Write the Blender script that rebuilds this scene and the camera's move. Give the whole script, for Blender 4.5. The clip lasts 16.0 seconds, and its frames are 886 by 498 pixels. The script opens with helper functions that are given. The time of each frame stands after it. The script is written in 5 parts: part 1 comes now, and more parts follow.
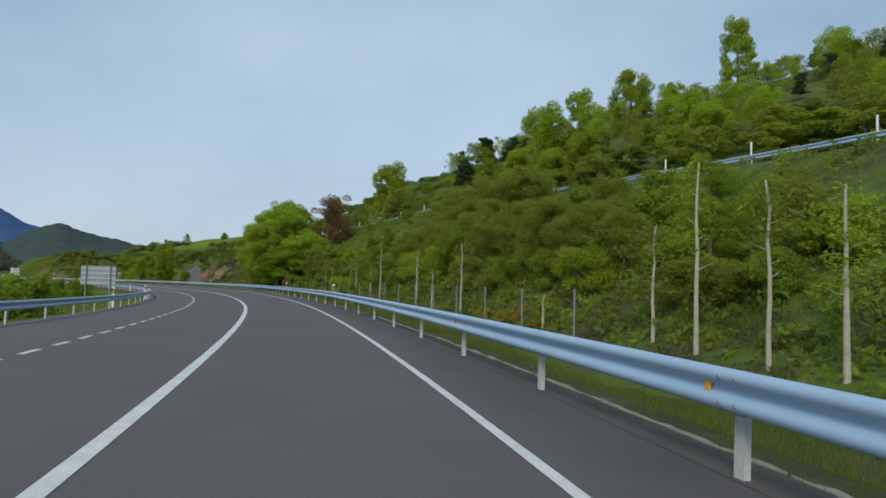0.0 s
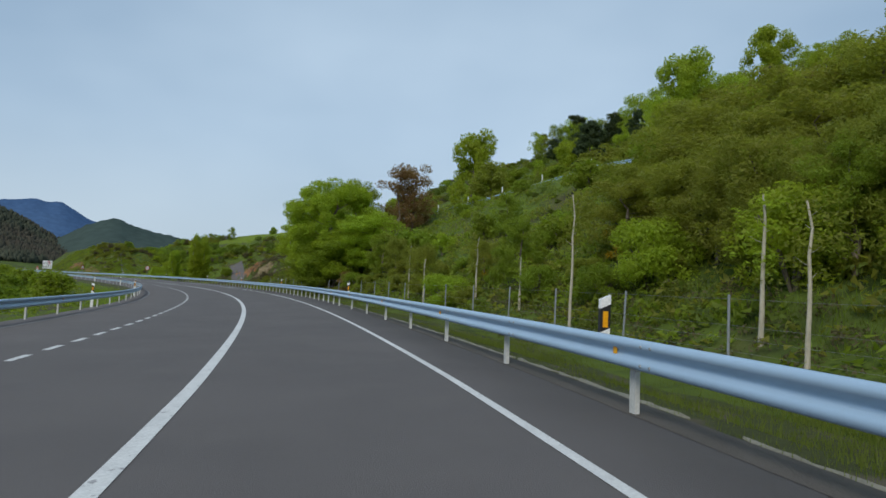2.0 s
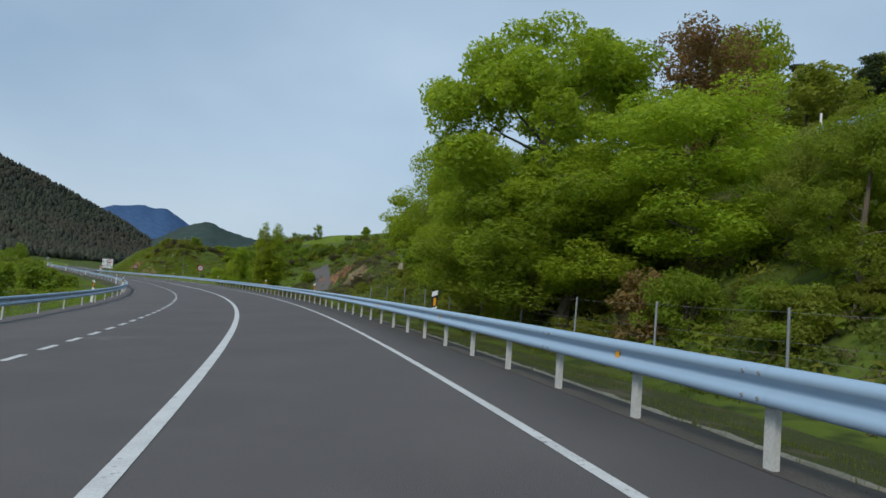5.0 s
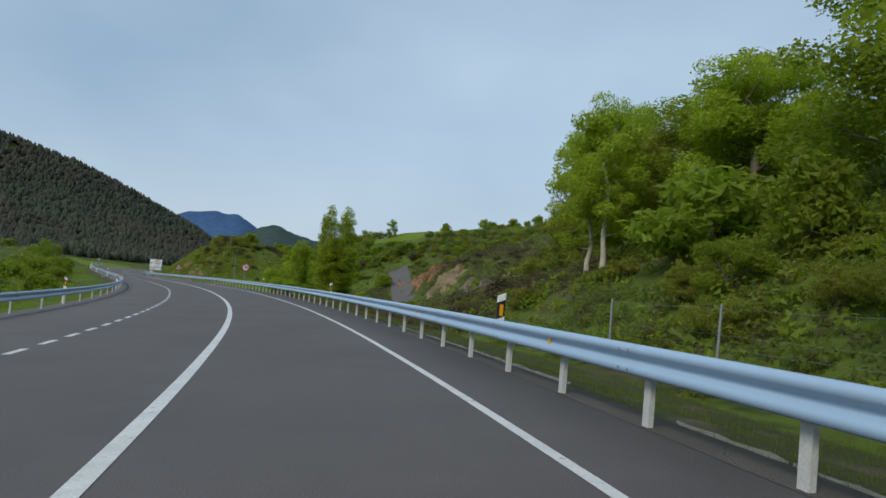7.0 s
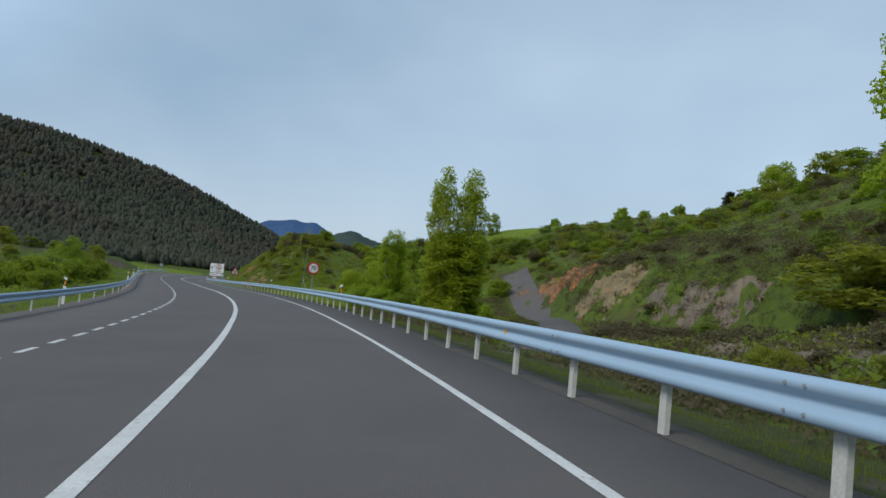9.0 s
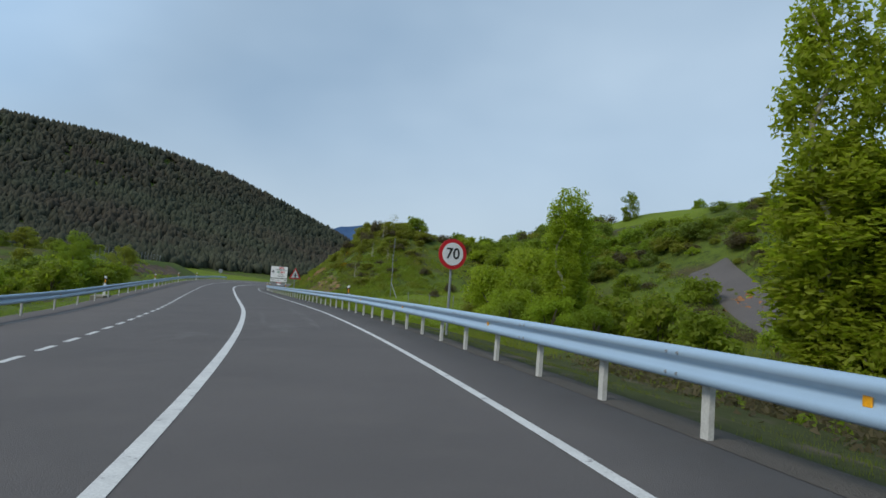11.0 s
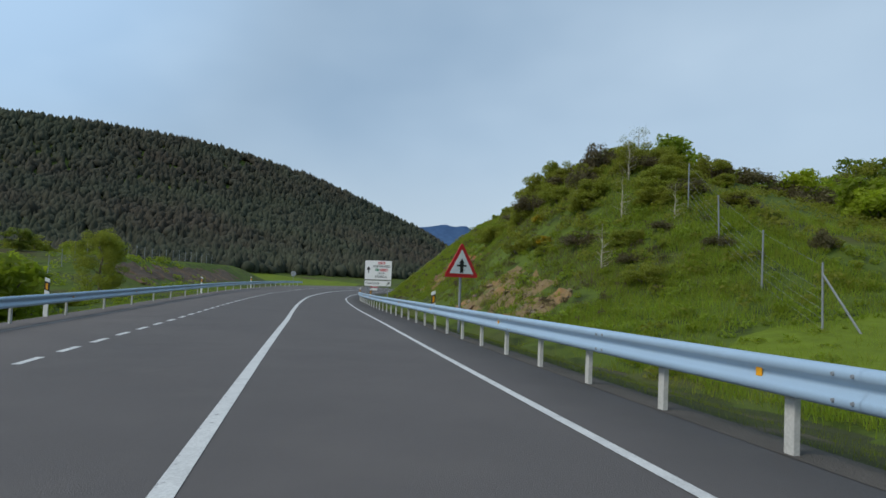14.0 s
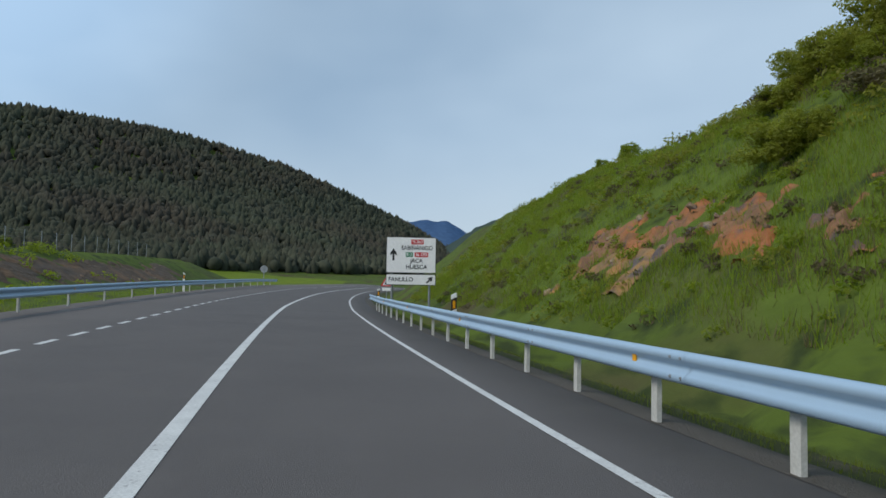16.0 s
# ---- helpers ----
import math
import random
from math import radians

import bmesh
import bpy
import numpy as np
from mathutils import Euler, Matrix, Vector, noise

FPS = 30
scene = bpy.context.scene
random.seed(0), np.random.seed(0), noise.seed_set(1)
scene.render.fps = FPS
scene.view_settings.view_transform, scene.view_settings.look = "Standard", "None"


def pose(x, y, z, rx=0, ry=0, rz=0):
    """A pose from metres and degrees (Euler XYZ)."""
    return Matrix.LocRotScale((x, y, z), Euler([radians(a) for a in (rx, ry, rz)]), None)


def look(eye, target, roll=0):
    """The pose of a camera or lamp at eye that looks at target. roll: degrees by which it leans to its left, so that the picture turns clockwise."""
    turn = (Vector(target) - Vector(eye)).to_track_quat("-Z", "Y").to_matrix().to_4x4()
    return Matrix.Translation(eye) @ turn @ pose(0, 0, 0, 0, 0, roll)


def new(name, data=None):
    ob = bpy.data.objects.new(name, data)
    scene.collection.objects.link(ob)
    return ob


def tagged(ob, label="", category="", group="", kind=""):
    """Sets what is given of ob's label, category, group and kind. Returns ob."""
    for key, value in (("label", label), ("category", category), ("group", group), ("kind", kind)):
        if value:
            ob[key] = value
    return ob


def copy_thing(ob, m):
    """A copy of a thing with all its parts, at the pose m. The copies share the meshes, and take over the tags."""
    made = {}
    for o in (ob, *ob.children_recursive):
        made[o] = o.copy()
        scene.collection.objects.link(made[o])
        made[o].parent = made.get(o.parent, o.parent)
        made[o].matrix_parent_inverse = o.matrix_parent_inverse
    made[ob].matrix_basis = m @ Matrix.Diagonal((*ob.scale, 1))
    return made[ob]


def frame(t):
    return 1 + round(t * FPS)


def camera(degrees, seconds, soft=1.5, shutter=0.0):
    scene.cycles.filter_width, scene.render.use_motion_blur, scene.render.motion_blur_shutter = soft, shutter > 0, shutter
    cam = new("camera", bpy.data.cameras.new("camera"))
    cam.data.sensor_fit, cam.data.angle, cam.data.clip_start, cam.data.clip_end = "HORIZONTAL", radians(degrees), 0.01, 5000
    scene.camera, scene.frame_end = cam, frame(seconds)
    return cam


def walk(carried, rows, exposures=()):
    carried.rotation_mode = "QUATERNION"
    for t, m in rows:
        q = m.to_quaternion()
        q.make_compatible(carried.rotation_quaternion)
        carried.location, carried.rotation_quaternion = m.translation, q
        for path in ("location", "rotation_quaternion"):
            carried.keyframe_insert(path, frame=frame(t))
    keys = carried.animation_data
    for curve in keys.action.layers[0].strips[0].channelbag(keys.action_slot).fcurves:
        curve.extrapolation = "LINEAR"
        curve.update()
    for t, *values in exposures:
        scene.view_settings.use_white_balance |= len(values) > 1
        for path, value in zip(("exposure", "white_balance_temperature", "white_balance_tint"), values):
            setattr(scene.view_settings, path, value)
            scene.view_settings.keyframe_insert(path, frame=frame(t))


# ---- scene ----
cam = camera(67.79, 16.0, soft=1.6)
PATH = [
    (0.0, (0.000, 0.000, 1.353), (4.073, 19.545, 2.533), 1.75),
    (0.5, (-0.097, 7.690, 1.353), (3.585, 27.317, 2.454), 1.58),
    (1.0, (-0.353, 15.376, 1.353), (2.932, 35.071, 2.505), 1.81),
    (1.5, (-0.750, 23.056, 1.353), (2.161, 42.809, 2.516), 2.52),
    (2.0, (-1.296, 30.727, 1.353), (1.280, 50.523, 2.570), 3.03),
    (2.5, (-1.997, 38.385, 1.353), (0.167, 58.229, 2.588), 3.47),
    (3.0, (-2.850, 46.028, 1.353), (-1.141, 65.912, 2.663), 3.84),
    (3.5, (-3.853, 53.652, 1.353), (-2.563, 73.568, 2.658), 4.13),
    (4.0, (-5.014, 61.255, 1.353), (-4.157, 81.191, 2.704), 4.43),
    (4.5, (-6.344, 68.829, 1.353), (-5.879, 88.775, 2.739), 4.68),
    (5.0, (-7.853, 76.370, 1.353), (-7.886, 96.318, 2.783), 4.87),
    (5.5, (-9.537, 83.873, 1.353), (-10.082, 103.815, 2.778), 5.02),
    (6.0, (-11.385, 91.338, 1.353), (-12.364, 111.264, 2.773), 5.12),
    (6.5, (-13.403, 98.759, 1.353), (-14.855, 118.656, 2.767), 5.18),
    (7.0, (-15.607, 106.127, 1.353), (-17.586, 125.979, 2.762), 5.20),
    (7.5, (-18.012, 113.431, 1.353), (-20.610, 133.212, 2.757), 5.19),
    (8.0, (-20.623, 120.664, 1.353), (-23.756, 140.367, 2.764), 5.17),
    (8.5, (-23.436, 127.822, 1.353), (-27.028, 147.444, 2.785), 5.21),
    (9.0, (-26.441, 134.901, 1.353), (-30.630, 154.405, 2.773), 5.20),
    (9.5, (-29.632, 141.897, 1.353), (-34.349, 161.281, 2.775), 5.02),
    (10.0, (-33.004, 148.809, 1.353), (-38.178, 168.078, 2.747), 4.76),
    (10.5, (-36.556, 155.630, 1.353), (-42.239, 174.757, 2.718), 4.44),
    (11.0, (-40.291, 162.352, 1.353), (-46.502, 181.316, 2.690), 4.12),
    (11.5, (-44.214, 168.967, 1.353), (-50.963, 187.748, 2.661), 3.84),
    (12.0, (-48.320, 175.469, 1.353), (-55.674, 194.024, 2.632), 3.65),
    (12.5, (-52.595, 181.861, 1.353), (-60.329, 200.262, 2.616), 3.61),
    (13.0, (-57.009, 188.159, 1.353), (-65.107, 206.411, 2.489), 3.32),
    (13.5, (-61.513, 194.392, 1.353), (-69.785, 212.562, 2.549), 2.71),
    (14.0, (-66.051, 200.601, 1.353), (-74.464, 218.708, 2.519), 1.93),
    (14.5, (-70.581, 206.815, 1.353), (-78.997, 224.923, 2.489), 1.21),
    (15.0, (-75.086, 213.048, 1.353), (-83.355, 231.230, 2.387), 0.58),
    (15.5, (-79.565, 219.300, 1.353), (-87.661, 237.559, 2.380), 0.54),
    (16.0, (-84.017, 225.570, 1.353), (-91.869, 243.935, 2.403), 0.83),
]
walk(cam, [(t, look(eye, target, roll)) for t, eye, target, roll in PATH])

# the road's heading in degrees, every 7.5 m along it
HEADING = [0.05, 1.35, 2.38, 3.42, 4.53, 5.67, 6.76, 7.86, 9.05, 10.33, 11.66, 12.93, 14.16, 15.45, 16.89, 18.44, 20.02, 21.58, 23.09, 24.56, 26.01, 27.47, 28.99, 30.56, 32.13, 33.61, 34.87, 35.76, 36.15, 36.14, 35.91, 35.68, 35.44, 35.17, 34.64, 34.08, 33.48, 32.86, 32.20, 31.52, 30.82, 30.13, 29.43, 28.73, 28.02, 27.32, 26.61, 25.90, 25.20, 24.49, 23.78, 23.07, 22.37, 21.66, 20.95, 20.24, 19.54, 18.83, 18.12, 17.42, 16.71]
DRIFT = [-0.37, 0.11, 0.13, -0.03, -0.04, 0.40, 0.31, -0.29, -0.23]  # every 40 m
BANK = [0.21, 2.41, 3.87, 4.04, 4.10, 2.73, -0.21, -3.09, -5.66]  # degrees, every 40 m

# ---- light ----
world = bpy.data.worlds.new("sky")
scene.world = world
world.use_nodes = True


def build_sky(nt):
    nt.nodes.clear()
    out = nt.nodes.new("ShaderNodeOutputWorld")
    back = nt.nodes.new("ShaderNodeBackground")
    sky = nt.nodes.new("ShaderNodeTexSky")
    sky.sky_type, sky.sun_disc = "NISHITA", False
    sky.sun_elevation, sky.sun_rotation = radians(39), radians(-150)
    sky.air_density, sky.dust_density, sky.ozone_density = 1.0, 1.5, 2.0
    coord = nt.nodes.new("ShaderNodeTexCoord")
    scale = nt.nodes.new("ShaderNodeMapping")
    scale.inputs["Scale"].default_value = (1.0, 1.0, 1.9)
    cloud = nt.nodes.new("ShaderNodeTexNoise")
    cloud.inputs["Scale"].default_value = 1.25
    cloud.inputs["Detail"].default_value = 4.0
    cloud.inputs["Roughness"].default_value = 0.5
    ramp = nt.nodes.new("ShaderNodeValToRGB")
    ramp.color_ramp.elements[0].position, ramp.color_ramp.elements[0].color = 0.38, CLOUD_DARK
    ramp.color_ramp.elements[1].position, ramp.color_ramp.elements[1].color = 0.74, CLOUD_PALE
    mix = nt.nodes.new("ShaderNodeMix")
    mix.data_type = "RGBA"
    mix.inputs[0].default_value = 0.86
    nt.links.new(coord.outputs["Generated"], scale.inputs["Vector"])
    nt.links.new(scale.outputs[0], cloud.inputs["Vector"])
    nt.links.new(cloud.outputs["Fac"], ramp.inputs[0])
    nt.links.new(sky.outputs[0], mix.inputs[6])
    nt.links.new(ramp.outputs[0], mix.inputs[7])
    # the cloud thins towards one side, and pales down to the horizon
    turn = nt.nodes.new("ShaderNodeVectorMath")
    turn.operation = "DOT_PRODUCT"
    turn.inputs[1].default_value = (-0.80, 0.34, 0.50)
    thin = nt.nodes.new("ShaderNodeMapRange")
    thin.interpolation_type = "SMOOTHSTEP"
    for key, value in (("From Min", 0.88), ("From Max", 1.0), ("To Min", 0.98), ("To Max", 1.5)):
        thin.inputs[key].default_value = value
    nt.links.new(coord.outputs["Generated"], turn.inputs[0])
    nt.links.new(turn.outputs["Value"], thin.inputs["Value"])
    lift = nt.nodes.new("ShaderNodeVectorMath")
    lift.operation = "SCALE"
    nt.links.new(mix.outputs[2], lift.inputs[0])
    nt.links.new(thin.outputs[0], lift.inputs["Scale"])
    split = nt.nodes.new("ShaderNodeSeparateXYZ")
    nt.links.new(coord.outputs["Generated"], split.inputs[0])
    low = nt.nodes.new("ShaderNodeMapRange")
    low.interpolation_type = "SMOOTHSTEP"
    for key, value in (("From Min", 0.02), ("From Max", 0.24), ("To Min", 0.55), ("To Max", 0.0)):
        low.inputs[key].default_value = value
    nt.links.new(split.outputs["Z"], low.inputs["Value"])
    pale = nt.nodes.new("ShaderNodeMix")
    pale.data_type = "RGBA"
    pale.inputs[7].default_value = CLOUD_LOW
    nt.links.new(low.outputs[0], pale.inputs[0])
    nt.links.new(lift.outputs[0], pale.inputs[6])
    nt.links.new(pale.outputs[2], back.inputs["Color"])
    back.inputs["Strength"].default_value = SKY_STRENGTH
    nt.links.new(back.outputs[0], out.inputs["Surface"])


CLOUD_DARK = (2.85, 4.1, 5.55, 1)
CLOUD_PALE = (4.8, 6.15, 7.5, 1)
CLOUD_LOW = (5.2, 6.1, 6.8, 1)
SKY_STRENGTH = 0.102
build_sky(world.node_tree)
sun = new("sun", bpy.data.lights.new("sun", "SUN"))
sun.data.energy, sun.data.angle, sun.data.color = 1.9, radians(20), (1.0, 0.95, 0.86)
sun.matrix_world = look((-48, -85, 80), (0, 0, 0))
scene.view_settings.exposure = 0.15


# ---- materials ----
def material(name, base, dark=None, scale=3.0, fine=60.0, rough=0.7, bump=0.2, metal=0.0, spread=(0.35, 0.65),
             bump_scale=None, vary=0.0, patches=None, spec=0.5, stretch=None):
    """Two noises mix base and dark; a fine one gives relief."""
    m = bpy.data.materials.new(name)
    m.use_nodes = True
    nt = m.node_tree
    bsdf = nt.nodes["Principled BSDF"]
    n = nt.nodes.new
    dark = dark or tuple(c * 0.7 for c in base)
    coord = n("ShaderNodeTexCoord")
    vec = coord.outputs["Object"]
    if stretch:
        mp = n("ShaderNodeMapping")
        mp.inputs["Scale"].default_value = stretch
        nt.links.new(vec, mp.inputs["Vector"])
        vec = mp.outputs[0]

    def tex(s, detail=5.0):
        t = n("ShaderNodeTexNoise")
        t.inputs["Scale"].default_value, t.inputs["Detail"].default_value = s, detail
        nt.links.new(vec, t.inputs["Vector"])
        return t

    def blend(fac, a, b, kind="MIX"):
        x = n("ShaderNodeMix")
        x.data_type, x.blend_type = "RGBA", kind
        for k, val in ((0, fac), (6, a), (7, b)):
            if isinstance(val, bpy.types.NodeSocket):
                nt.links.new(val, x.inputs[k])
            else:
                x.inputs[k].default_value = val if k == 0 else (*val, 1)
        return x.outputs[2]

    def ramped(sock, lo, hi):
        r = n("ShaderNodeMapRange")
        r.inputs["From Min"].default_value, r.inputs["From Max"].default_value = lo, hi
        nt.links.new(sock, r.inputs["Value"])
        return r.outputs[0]

    big, small = tex(scale), tex(fine, 3.0)
    col = blend(ramped(big.outputs["Fac"], *spread), dark, base)
    grain = blend(ramped(small.outputs["Fac"], 0.3, 0.7), tuple(c * 0.72 for c in base), tuple(min(1, c * 1.22) for c in base))
    col = blend(0.45, col, grain)
    for color, pscale, lo, hi in patches or ():
        col = blend(ramped(tex(pscale, 4.0).outputs["Fac"], lo, hi), col, color)
    if vary:
        info = n("ShaderNodeObjectInfo")
        geo = n("ShaderNodeNewGeometry")
        hsv = n("ShaderNodeHueSaturation")
        add = n("ShaderNodeMath")
        add.operation = "ADD"
        nt.links.new(info.outputs["Random"], add.inputs[0])
        nt.links.new(geo.outputs["Random Per Island"], add.inputs[1])
        val = n("ShaderNodeMapRange")
        val.inputs["From Max"].default_value = 2.0
        val.inputs["To Min"].default_value, val.inputs["To Max"].default_value = 1 - vary, 1 + vary
        nt.links.new(add.outputs[0], val.inputs["Value"])
        nt.links.new(val.outputs[0], hsv.inputs["Value"])
        hue = n("ShaderNodeMapRange")
        hue.inputs["To Min"].default_value, hue.inputs["To Max"].default_value = 0.5 - vary * 0.05, 0.5 + vary * 0.05
        nt.links.new(info.outputs["Random"], hue.inputs["Value"])
        nt.links.new(hue.outputs[0], hsv.inputs["Hue"])
        nt.links.new(col, hsv.inputs["Color"])
        col = hsv.outputs[0]
    nt.links.new(col, bsdf.inputs["Base Color"])
    bsdf.inputs["Roughness"].default_value, bsdf.inputs["Metallic"].default_value = rough, metal
    bsdf.inputs["Specular IOR Level"].default_value = spec
    if bump:
        b = n("ShaderNodeBump")
        b.inputs["Strength"].default_value, b.inputs["Distance"].default_value = bump, 0.05
        nt.links.new(tex(bump_scale or fine, 4.0).outputs["Fac"], b.inputs["Height"])
        nt.links.new(b.outputs[0], bsdf.inputs["Normal"])
    return m


def leaf_material(name, base, through_color, vary=0.35):
    """Thin leaves: a diffuse face with light coming through."""
    m = material(name, base, tuple(c * 0.55 for c in base), 0.6, 9.0, 0.6, 0.0, vary=vary, spec=0.25)
    nt = m.node_tree
    bsdf = nt.nodes["Principled BSDF"]
    trans = nt.nodes.new("ShaderNodeBsdfTranslucent")
    trans.inputs["Color"].default_value = (*through_color, 1)
    mix = nt.nodes.new("ShaderNodeMixShader")
    mix.inputs[0].default_value = 0.5
    nt.links.new(bsdf.outputs[0], mix.inputs[1])
    nt.links.new(trans.outputs[0], mix.inputs[2])
    nt.links.new(mix.outputs[0], nt.nodes["Material Output"].inputs["Surface"])
    return m


ASPHALT = material("asphalt", (0.116, 0.105, 0.101), (0.090, 0.082, 0.080), 0.35, 90.0, 0.82, 0.35, spec=0.3, patches=(((0.122, 0.110, 0.104), 1.1, 0.5, 0.9),))
PAINT = material("road_paint", (0.62, 0.62, 0.60), (0.46, 0.46, 0.45), 3.0, 40.0, 0.6, 0.15, patches=(((0.25, 0.24, 0.24), 9.0, 0.64, 0.72),))
FADED = material("faded_paint", (0.22, 0.215, 0.21), (0.125, 0.118, 0.116), 0.5, 30.0, 0.75, 0.2, patches=(((0.105, 0.098, 0.097), 0.25, 0.45, 0.62),))
STEEL = material("galvanised_steel", (0.345, 0.48, 0.62), (0.32, 0.445, 0.575), 0.8, 240.0, 0.45, 0.0, metal=0.1)
POST_STEEL = material("post_steel", (0.56, 0.56, 0.53), (0.46, 0.46, 0.43), 4.0, 30.0, 0.6, 0.08, metal=0.1)
GRASS = material("meadow_grass", (0.092, 0.130, 0.021), (0.052, 0.074, 0.017), 0.09, 1.6, 0.9, 1.0, bump_scale=4.0, patches=(((0.075, 0.066, 0.032), 0.16, 0.50, 0.66), ((0.036, 0.050, 0.016), 1.1, 0.52, 0.68),), spec=0.1)
VERGE = material("verge_grass", (0.066, 0.078, 0.028), (0.048, 0.052, 0.026), 0.5, 7.0, 0.9, 0.9, bump_scale=22.0, patches=(((0.11, 0.095, 0.07), 0.9, 0.55, 0.68),), spec=0.1)
GRAVEL = material("gravel", (0.118, 0.106, 0.094), (0.078, 0.072, 0.064), 1.2, 45.0, 0.9, 0.8, spec=0.2)
CONCRETE = material("gutter_concrete", (0.25, 0.235, 0.185), (0.11, 0.105, 0.07), 1.3, 18.0, 0.85, 0.3)
ROCK = material("cut_rock", (0.27, 0.145, 0.055), (0.09, 0.068, 0.05), 1.6, 6.0, 0.9, 1.0, bump_scale=5.0, patches=(((0.34, 0.145, 0.04), 0.7, 0.48, 0.62), ((0.10, 0.08, 0.075), 1.3, 0.55, 0.66),), vary=0.25)
STONE = material("broken_stone", (0.24, 0.165, 0.095), (0.12, 0.088, 0.062), 1.6, 11.0, 0.9, 1.0, bump_scale=9.0, patches=(((0.19, 0.15, 0.13), 1.1, 0.5, 0.62),), vary=0.4)
WORN = material("worn_asphalt", (0.116, 0.105, 0.101), (0.090, 0.082, 0.080), 0.35, 90.0, 0.82, 0.35, spec=0.3, patches=(((0.170, 0.160, 0.157), 3.0, 0.42, 0.80),))
PALE_ROCK = material("pale_rock", (0.235, 0.185, 0.100), (0.115, 0.092, 0.055), 0.9, 7.0, 0.9, 1.0, bump_scale=5.0, patches=(((0.26, 0.18, 0.085), 0.6, 0.52, 0.66),))
GREY_ROCK = material("grey_rock", (0.165, 0.135, 0.100), (0.085, 0.070, 0.053), 1.1, 7.0, 0.9, 1.0, bump_scale=5.0, patches=(((0.20, 0.16, 0.11), 0.8, 0.52, 0.66),))
EARTH_TAN = material("tan_earth", (0.215, 0.150, 0.066), (0.115, 0.085, 0.042), 0.9, 7.0, 0.9, 1.0, bump_scale=5.0, patches=(((0.26, 0.15, 0.055), 0.5, 0.52, 0.66), ((0.10, 0.11, 0.03), 0.9, 0.56, 0.64)))
BARK = material("bark", (0.16, 0.13, 0.10), (0.08, 0.065, 0.05), 3.0, 20.0, 0.9, 0.6, stretch=(1, 1, 0.25))
PALE_BARK = material("pale_bark", (0.46, 0.42, 0.33), (0.28, 0.26, 0.19), 4.0, 18.0, 0.85, 0.4, stretch=(1, 1, 0.3))
LEAF = leaf_material("leaf_green", (0.190, 0.252, 0.025), (0.34, 0.44, 0.03))
LEAF_LIGHT = leaf_material("leaf_light", (0.268, 0.345, 0.028), (0.47, 0.58, 0.034))
LEAF_DARK = leaf_material("leaf_dark", (0.140, 0.178, 0.030), (0.23, 0.29, 0.034))
LEAF_OLIVE = leaf_material("leaf_olive", (0.215, 0.235, 0.034), (0.36, 0.39, 0.04))
LEAF_RUST = leaf_material("leaf_rust", (0.25, 0.165, 0.065), (0.32, 0.20, 0.06))
LEAF_DRY = leaf_material("dry_straw", (0.20, 0.175, 0.085), (0.18, 0.16, 0.07))
LEAF_BROWN = leaf_material("brown_scrub", (0.150, 0.128, 0.066), (0.16, 0.14, 0.062))
LEAF_GORSE = leaf_material("gorse_yellow", (0.52, 0.33, 0.01), (0.5, 0.3, 0.01))
NEEDLE = leaf_material("needle", (0.060, 0.082, 0.034), (0.07, 0.10, 0.03), 0.4)
# greyer and bluer than the near needles, to carry aerial haze in the colour
NEEDLE_FAR = material("far_needles", (0.060, 0.069, 0.046), (0.034, 0.042, 0.033), 0.02, 0.5, 0.95, 0.0, vary=0.4, spec=0.1, patches=(((0.062, 0.056, 0.042), 0.012, 0.45, 0.65),))
# forest green shifted to blue-grey: haze over the distance, painted in
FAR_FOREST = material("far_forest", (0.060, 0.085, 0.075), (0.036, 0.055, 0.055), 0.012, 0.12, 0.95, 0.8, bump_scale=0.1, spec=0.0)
# the blue is distance haze, put into the mountain's own colour
HAZE_BLUE = material("far_mountain", (0.062, 0.115, 0.215), (0.045, 0.088, 0.18), 0.004, 0.05, 1.0, 0.5, bump_scale=0.02, spec=0.0)
WHITE = material("white_plastic", (0.80, 0.80, 0.78), (0.68, 0.68, 0.66), 5.0, 30.0, 0.45, 0.03)
BLACK = material("black_plastic", (0.020, 0.020, 0.022), (0.014, 0.014, 0.015), 5.0, 30.0, 0.4, 0.03)
YELLOW = material("amber_reflector", (0.80, 0.36, 0.01), (0.68, 0.28, 0.01), 8.0, 40.0, 0.3, 0.05)
SIGN_WHITE = material("sign_white", (0.90, 0.90, 0.90), (0.84, 0.84, 0.84), 1.5, 30.0, 0.4, 0.0)
SIGN_RED = material("sign_red", (0.62, 0.02, 0.03), (0.52, 0.02, 0.03), 2.0, 30.0, 0.4, 0.0)
SIGN_GREEN = material("sign_green", (0.02, 0.22, 0.10), (0.02, 0.18, 0.08), 2.0, 30.0, 0.4, 0.0)
SIGN_BACK = material("sign_back", (0.36, 0.38, 0.40), (0.28, 0.30, 0.32), 2.0, 20.0, 0.5, 0.05, metal=0.4)
GREY_STEEL = material("grey_steel", (0.27, 0.29, 0.31), (0.20, 0.22, 0.24), 3.0, 25.0, 0.5, 0.04, metal=0.3)
EARTH = material("bank_earth", (0.105, 0.070, 0.045), (0.060, 0.044, 0.032), 0.9, 8.0, 0.95, 1.0, bump_scale=6.0, patches=((((0.15, 0.085, 0.045)), 0.5, 0.52, 0.66),))
FIELD = material("crop_field", (0.135, 0.185, 0.018), (0.085, 0.120, 0.015), 0.22, 2.5, 0.9, 0.8, bump_scale=5.0, spec=0.1)
WIRE = material("fence_wire", (0.30, 0.31, 0.31), (0.22, 0.22, 0.22), 5.0, 30.0, 0.5, 0.0, metal=0.5)


